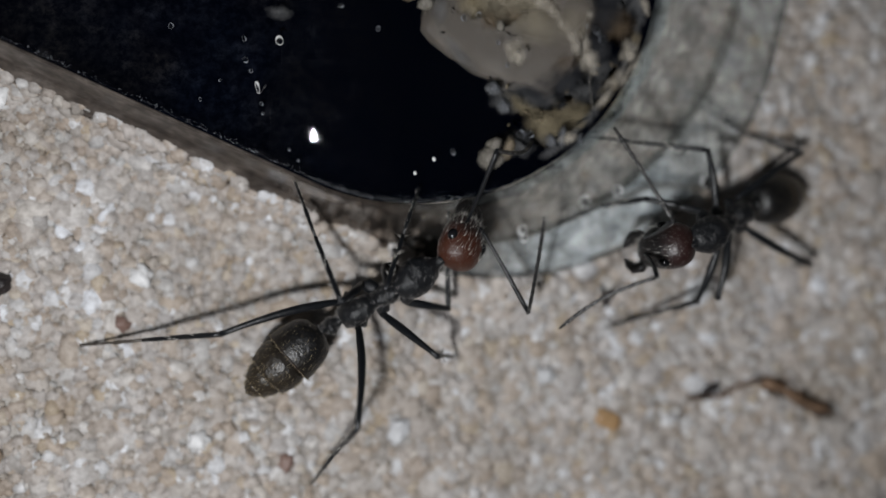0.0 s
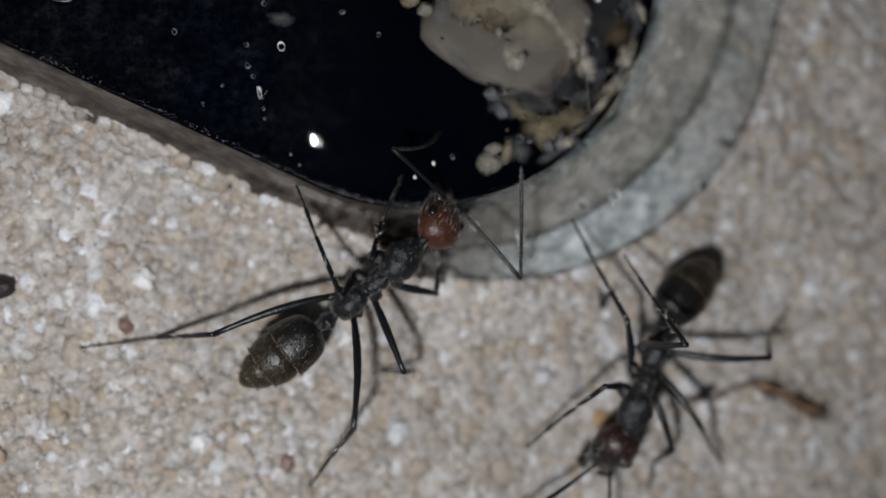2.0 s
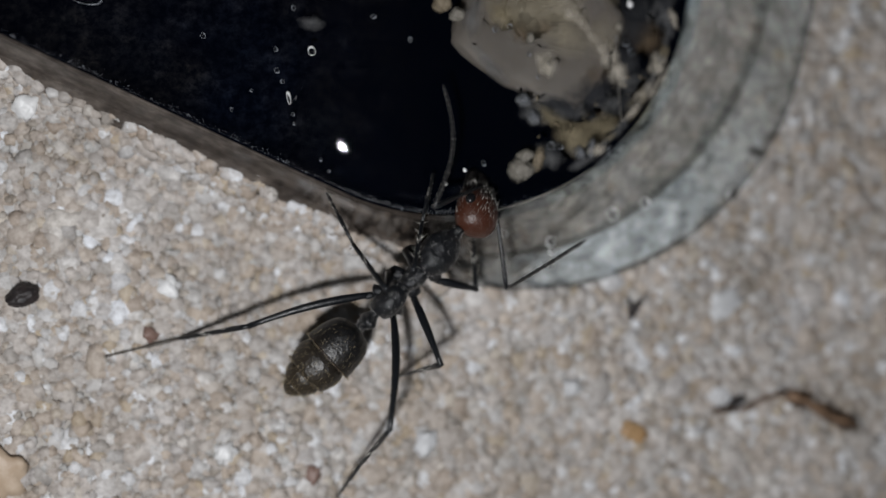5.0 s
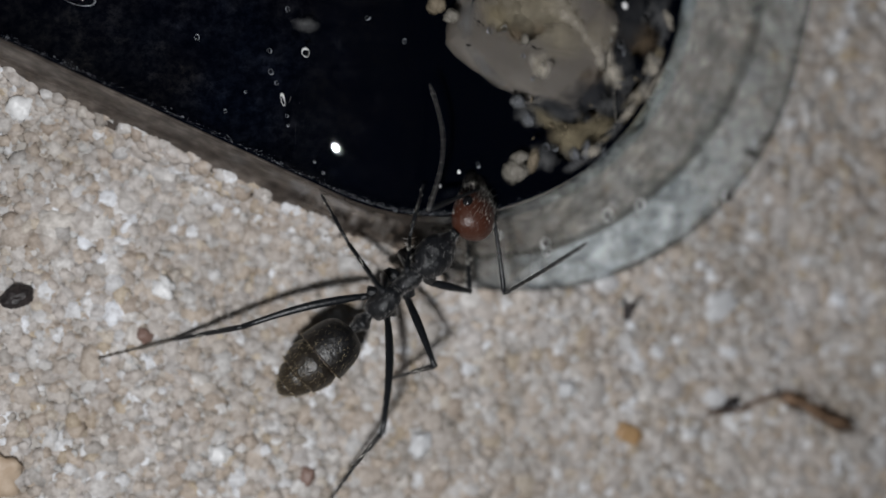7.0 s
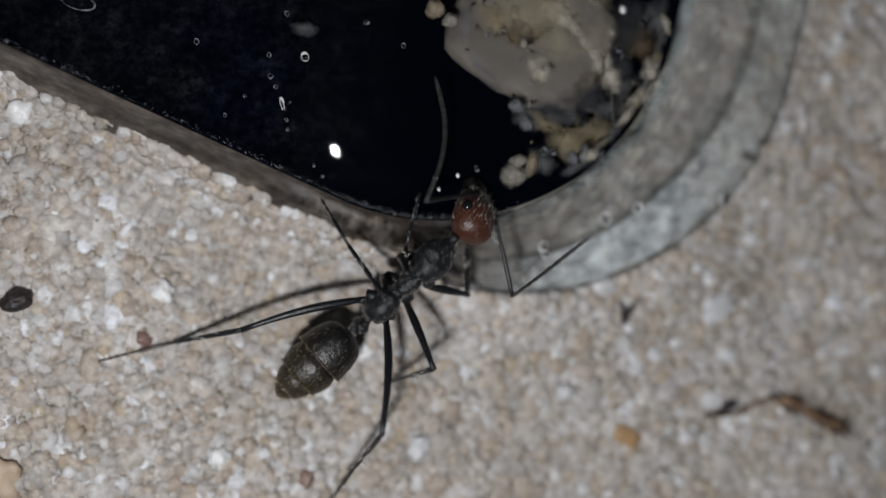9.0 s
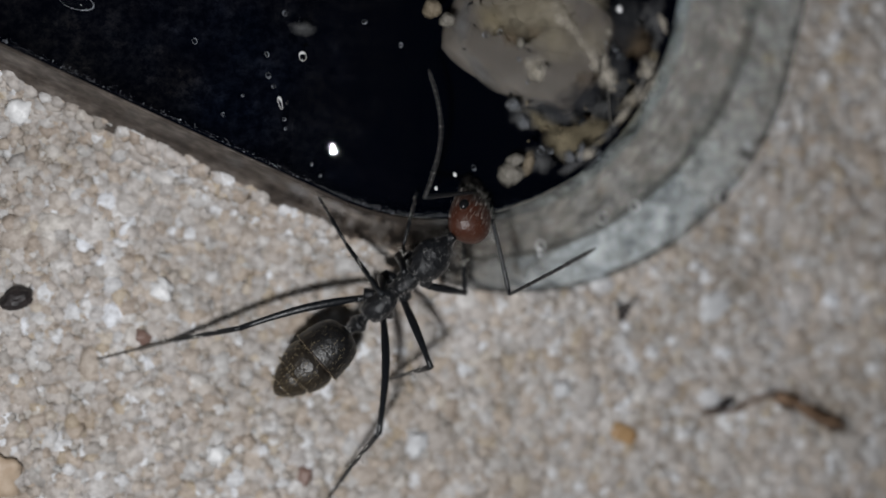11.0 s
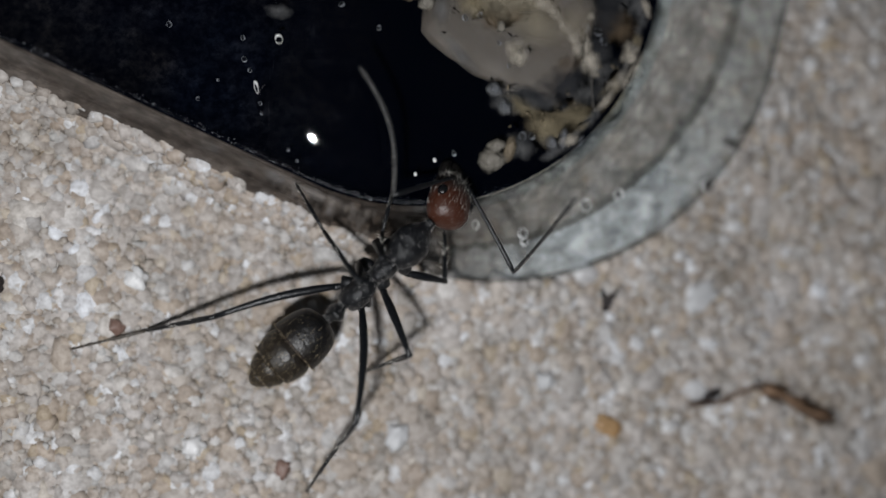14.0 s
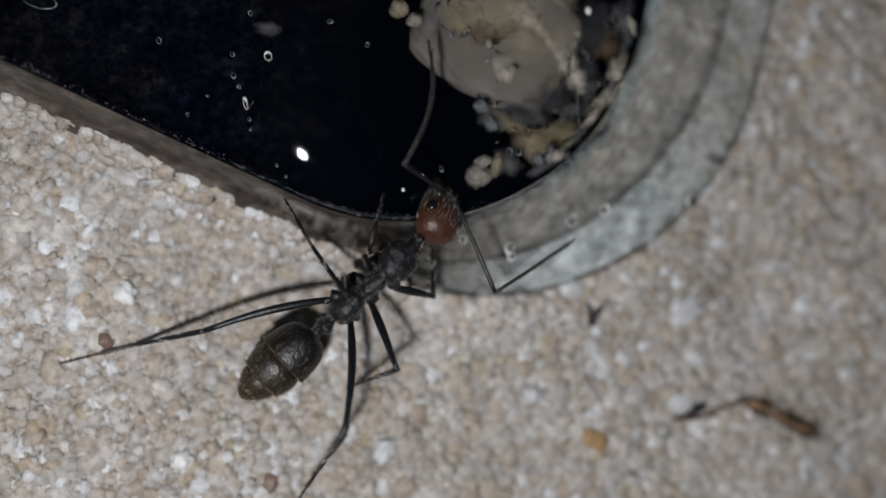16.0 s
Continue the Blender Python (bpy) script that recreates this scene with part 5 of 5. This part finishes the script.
WALKING_ANT = {
    "neck": [(0, 9.24, -0.28, 5), (0.5, 6.97, -1.2, 4.6), (1, 6.89, -2.5, 4.2), (1.5, 7.46, -4.32, 3.8), (2, 7.33, -7.28, 3.4), (2.5, 5.17, -11.33, 3.4), (3, 2.79, -17.86, 3.4), (4, -1.02, -28.31, 3.4), (16, -1.02, -28.31, 3.4)],
    "waist": [(0, 12.05, 0.94, 3), (0.5, 9.8, 0.05, 3.2), (1, 10.09, -0.49, 3.2), (1.5, 9.91, -1.52, 3.2), (2, 8.64, -3.85, 3.2), (2.5, 6.22, -8.13, 3.2), (3, 3.72, -14.55, 3.2), (4, -0.28, -24.82, 3.2), (16, -0.28, -24.82, 3.2)],
    "mouth": [(0, 7.27, -0.59, 3.6), (0.5, 4.71, -1.57, 3.6), (1, 4.54, -3.48, 3), (1.5, 5.74, -6.02, 1.2), (2, 6.14, -9.71, 1.2), (2.5, 4.06, -13.85, 2.2), (3, 1.66, -20.36, 2.2), (4, -2.18, -30.78, 2.2), (16, -2.18, -30.78, 2.2)],
    "tip": [(0, 14.84, 1.59, 1), (0.5, 13.36, 0.79, 1.4), (1, 13.42, 0.65, 1.4), (1.5, 12.99, 0.42, 1.8), (2, 12.16, -0.18, 1.6), (2.5, 9.56, -4.67, 1.4), (3, 6.31, -11.06, 3), (4, 1.11, -21.28, 3), (16, 1.11, -21.28, 3)],
    "elbow_r": [(0, 7.66, 0.46, 6.84), (0.5, 2.91, -0.57, 4.83), (1, 4.03, -3.05, 5.99), (1.5, 3.03, -5.36, 4.2), (2, 4, -9.77, 3.57), (2.5, 2.04, -13.83, 3.93), (3, -0.39, -19.99, 4.07), (4, -4.28, -29.85, 4.07), (16, -4.28, -29.85, 4.07)],
    "end_r": [(0, 5.6, 3.91, 6.53), (0.5, 1.96, -0.2, 1.55), (1, 4.1, -2.83, 2.2), (1.5, -0.74, -6.38, 3), (2, 1.66, -11.69, 1.27), (2.5, -0.58, -15.63, 1.85), (3, -3.02, -21.9, 2.1), (4, -6.92, -31.93, 2.1), (16, -6.92, -31.93, 2.1)],
    "elbow_l": [(0, 7.13, -1.32, 6.75), (0.5, 4.11, -4.25, 3.82), (1, 4.38, -5.94, 3.55), (1.5, 7.36, -8.1, 2.57), (2, 6.53, -11.91, 3.47), (2.5, 4.24, -15.73, 3.63), (3, 1.9, -22.3, 3.06), (4, -1.84, -32.81, 3.06), (16, -1.84, -32.81, 3.06)],
    "end_l": [(0, 3.42, -3.51, 5.79), (0.5, 1.35, -7.86, 3.86), (1, 1.73, -7.66, 1.43), (1.5, 8.45, -11.41, 1.05), (2, 7.12, -15.32, 1.9), (2.5, 4.15, -19.25, 2.21), (3, 1.72, -25.88, 1.8), (4, -2.17, -36.49, 1.8), (16, -2.17, -36.49, 1.8)],
    "knee_rf": [(0, 7.36, 1.52, 3), (0.5, 5.83, 1.04, 3.12), (1, 5.88, -0.32, 4.13), (1.5, 6.08, -2.14, 4.19), (2, 6.02, -5.37, 4.8), (2.5, 2.9, -7.53, 2.04), (3, 0.68, -15.66, 3.96), (4, -2.87, -28.67, 3.96), (16, -2.87, -28.67, 3.96)],
    "foot_rf": [(0, 5.01, 0.48, 2), (0.5, 4.88, 0.48, 2), (1, 4.87, 0.47, 2), (1.5, 4.94, 0.53, 2), (2, 2.82, -9.34, 0.1), (2.5, 1.29, -7.87, 0.1), (3, 0.32, -18.74, 0.1), (4, -1.23, -36.13, 0.1), (16, -1.23, -36.13, 0.1)],
    "knee_rm": [(0, 10.39, 3.27, 3.31), (0.5, 9.04, 1.97, 4.46), (1, 8.7, 1.01, 4.58), (1.5, 7.8, -1.08, 4.81), (2, 7.1, -2.97, 4.13), (2.5, 3.65, -9.29, 4.25), (3, 1.41, -14.74, 4.42), (4, -2.17, -23.46, 4.42), (16, -2.17, -23.46, 4.42)],
    "foot_rm": [(0, 6.06, 3.69, 2.6), (0.5, 6.11, 3.45, 2.6), (1, 6.16, 3.32, 2.4), (1.5, 5.2, 0.9, 2), (2, 5.44, 1.05, 2), (2.5, 1.74, -10.11, 0.1), (3, -0.12, -16.06, 0.1), (4, -3.1, -25.58, 0.1), (16, -3.1, -25.58, 0.1)],
    "knee_rh": [(0, 14.78, 3.21, 2.11), (0.5, 12.25, 2.9, 4.54), (1, 12.19, 2.38, 4.44), (1.5, 11.04, 1.38, 4.99), (2, 8.38, -3.71, 6.81), (2.5, 5.94, -4.91, 5.14), (3, 3.46, -9.56, 3.4), (4, -0.51, -17, 2.4), (16, -0.51, -17, 1.93)],
    "foot_rh": [(0, 11.08, 5.02, 1.2), (0.5, 11.07, 5.04, 1.2), (1, 10.59, 5.01, 1.2), (1.5, 10.41, 5.57, 1.2), (2, 7.04, 0.62, 1.2), (2.5, 6.65, 0.69, 1.2), (2.6, 4.9, -2.6, 1.6), (2.7, 3.33, -7.38, 0.1), (3.15, 3.33, -7.38, 0.1), (3.35, 1.6, -12.5, 0.8), (4, -2.35, -21.38, 0.1), (16, -2.35, -21.38, 0.1)],
    "knee_lf": [(0, 10.11, -2.54, 2.89), (0.5, 9.37, -2.83, 2.25), (1, 8.82, -3.97, 1.84), (1.5, 8.98, -5.33, 1.56), (2, 9.4, -8.22, 2.65), (2.5, 7.72, -12.79, 4.29), (3, 5.16, -19.06, 4.45), (4, 1.06, -29.09, 4.45), (16, 1.06, -29.09, 4.45)],
    "foot_lf": [(0, 7.31, -3.71, 0.1), (0.5, 7.68, -3.48, 0.1), (1, 7.67, -4.09, 0.1), (1.5, 7.72, -6.71, 0.1), (2, 9.14, -10.95, 0.1), (2.5, 9.18, -18.45, 0.1), (3, 6.48, -24.82, 0.1), (4, 2.16, -35.01, 0.1), (16, 2.16, -35.01, 0.1)],
    "knee_lm": [(0, 10.76, -2.7, 3.26), (0.5, 9.75, -3.09, 2.43), (1, 10.21, -3.86, 2.6), (1.5, 10.75, -4.93, 3.2), (2, 10.21, -7.2, 3.78), (2.5, 8.59, -11.57, 4.3), (3, 6.05, -17.72, 4.37), (4, 1.99, -27.56, 4.37), (16, 1.99, -27.56, 4.37)],
    "foot_lm": [(0, 10.19, -3.26, 0.1), (0.5, 9.7, -3.5, 0.1), (1, 12.47, -6.59, 0.1), (1.5, 12.65, -6.49, 0.1), (2, 12.66, -9.58, 0.1), (2.5, 12.33, -14.25, 0.1), (3, 9.58, -21.24, 0.1), (4, 5.18, -32.42, 0.1), (16, 5.18, -32.42, 0.1)],
    "knee_lh": [(0, 15.39, -1.18, 1.69), (0.5, 13.09, -2.64, 3.61), (1, 13.49, -3.02, 2.87), (1.5, 13.75, -3.5, 3.4), (2, 12.83, -4.52, 4), (2.5, 10.62, -8.61, 2.94), (3, 8.13, -15.04, 2.85), (4, 4.15, -25.33, 2.85), (16, 4.15, -25.33, 2.85)],
    "foot_lh": [(0, 17.49, -1.51, 0.1), (0.5, 16.81, -1.73, 0.1), (1, 16.55, -1.9, 0.1), (1.5, 16.37, -2.96, 0.1), (2, 15.39, -2.88, 0.1), (2.5, 13.08, -8.01, 0.1), (3, 10.81, -14.92, 0.1), (4, 7.18, -25.98, 0.1), (16, 7.18, -25.98, 0.1)],
}
FEEDING_LEGS = {"lf": (2.14, 2.4, 2.0), "lm": (2.27, 2.85, 2.6), "lh": (4.58, 3.6, 2.8), "rf": (1.90, 2.0, 1.7), "rm": (3.09, 2.55, 2.3), "rh": (4.75, 3.2, 2.8)}
WALKING_LEGS = {"lf": (2.32, 2.2, 2.0), "lm": (2.4, 2.2, 2.0), "lh": (4.0, 2.7, 2.4), "rf": (2.2, 2.4, 2.2), "rm": (2.2, 2.4, 2.1), "rh": (3.9, 2.7, 2.4)}
TIMES = [round(0.1 * k, 1) for k in range(46)] + [5 + 0.5 * k for k in range(23)]


def glide(keys, t):
    """The place at t, on a smooth line through the keys."""
    ts = [k[0] for k in keys]
    if t <= ts[0]:
        return Vector(keys[0][1:])
    if t >= ts[-1]:
        return Vector(keys[-1][1:])
    i = max(k for k in range(len(ts) - 1) if ts[k] <= t)
    out = []
    for c in (1, 2, 3):
        def slope(k):
            if k == 0 or k == len(ts) - 1:
                return 0.0
            a = (keys[k][c] - keys[k - 1][c]) / (ts[k] - ts[k - 1])
            b = (keys[k + 1][c] - keys[k][c]) / (ts[k + 1] - ts[k])
            return 0.0 if a * b <= 0 else 2 * a * b / (a + b)
        h = ts[i + 1] - ts[i]
        u = (t - ts[i]) / h
        p, q, m, n = keys[i][c], keys[i + 1][c], slope(i) * h, slope(i + 1) * h
        out.append((2 * u ** 3 - 3 * u ** 2 + 1) * p + (u ** 3 - 2 * u ** 2 + u) * m + (3 * u ** 2 - 2 * u ** 3) * q + (u ** 3 - u ** 2) * n)
    return Vector(out)


def aimed(origin, towards, up=(0, 0, 1)):
    """The pose, in mm, of a piece that starts at origin and runs along its x towards a point."""
    x = (Vector(towards) - Vector(origin)).normalized()
    y = Vector(up).cross(x)
    y = y.normalized() if y.length > 1e-3 else Vector((0, 1, 0))
    z = x.cross(y)
    m = Matrix((x, y, z)).transposed().to_4x4()
    m.translation = origin
    return m


def in_metres(m):
    m = m.copy()
    m.translation = m.translation * MM
    return m


def ankle(knee, foot, t, s, out):
    """Where the ankle sits between knee and foot, bending outwards."""
    d = foot - knee
    reach = min(max(d.length, abs(t - s) + 0.05), t + s - 0.01)
    d = d.normalized()
    a = (t * t - s * s + reach * reach) / (2 * reach)
    side = out - d * out.dot(d)
    side = side.normalized() if side.length > 1e-3 else Vector((0, 0, -1))
    return knee + d * a + side * math.sqrt(max(t * t - a * a, 0)), knee + d * reach


def ant_rows(keys, legs, antenna, scale, tilt, roll):
    rows = {}

    def add(name, t, m):
        rows.setdefault(name, []).append((t, in_metres(m)))

    for t in TIMES:
        at = {k: glide(v, t) for k, v in keys.items()}
        root = aimed((at["neck"] + at["waist"]) / 2, (at["neck"] + at["waist"]) / 2 + (at["neck"] - at["waist"])) @ Matrix.Rotation(roll, 4, "X")
        add("ant", t, root)
        back = root.inverted()
        nape = at.get("nape", at["neck"])
        head = aimed(nape, at["mouth"], root.to_3x3() @ Vector((0, -math.sin(tilt), math.cos(tilt))))
        add("head", t, back @ head)
        base = root @ (Vector((-2.92, 0, -0.24)) * scale)
        add("gaster", t, back @ aimed(base, at["tip"]))
        for s, y in (("l", 1), ("r", -1)):
            socket = head @ Vector((1.74, 0.30 * y, 0.42))
            m = aimed(socket, at["elbow_" + s])
            add("scape" + s, t, back @ m)
            elbow = m @ Vector((antenna["lr".index(s)] - 0.03, 0, 0))
            add("lash" + s, t, back @ aimed(elbow, at["end_" + s]))
        for key, (f, ti, ta) in legs.items():
            x, y, z = HIPS[key[1]]
            hip = root @ (Vector((x, y if key[0] == "l" else -y, z)) * scale)
            m = aimed(hip, at["knee_" + key])
            add("femur" + key, t, back @ m)
            knee = m @ Vector((f - 0.04, 0, 0))
            foot = at["foot_" + key]
            away = (knee - hip)
            joint, end = ankle(knee, foot, ti, ta, Vector((away.x, away.y, 0)).normalized() * 0.1 + Vector((0, 0, -1)))
            add("tibia" + key, t, back @ aimed(knee, joint))
            add("tarsus" + key, t, back @ aimed(joint, end))
    return rows


build_ground()
build_dish()
build_liquid()
build_food()
build_bubbles()
build_litter()
feeding = build_ant("black ant with a red head drinking at the dish", HEAD_RED, 0.0, 1.0, 0.95, FEEDING_LEGS, (3.0, 3.6, 4.5), 0.48)
walking = build_ant("dark ant with open jaws walking over the sand", HEAD_DARK, 0.24, 0.95, 0.97, WALKING_LEGS, (2.9, 2.9, 3.8), 0.25)
build_sand()


def motions():
    for parts, keys, legs, antenna, scale, tilt, roll in ((feeding, FEEDING_ANT, FEEDING_LEGS, (3.0, 3.6, 4.5), 1.0, 0.32, 0.2),
                                                    (walking, WALKING_ANT, WALKING_LEGS, (2.9, 2.9, 3.8), 0.95, 0.0, 0.0)):
        for name, rows in ant_rows(keys, legs, antenna, scale, tilt, roll).items():
            walk(parts[name], rows)


motions()
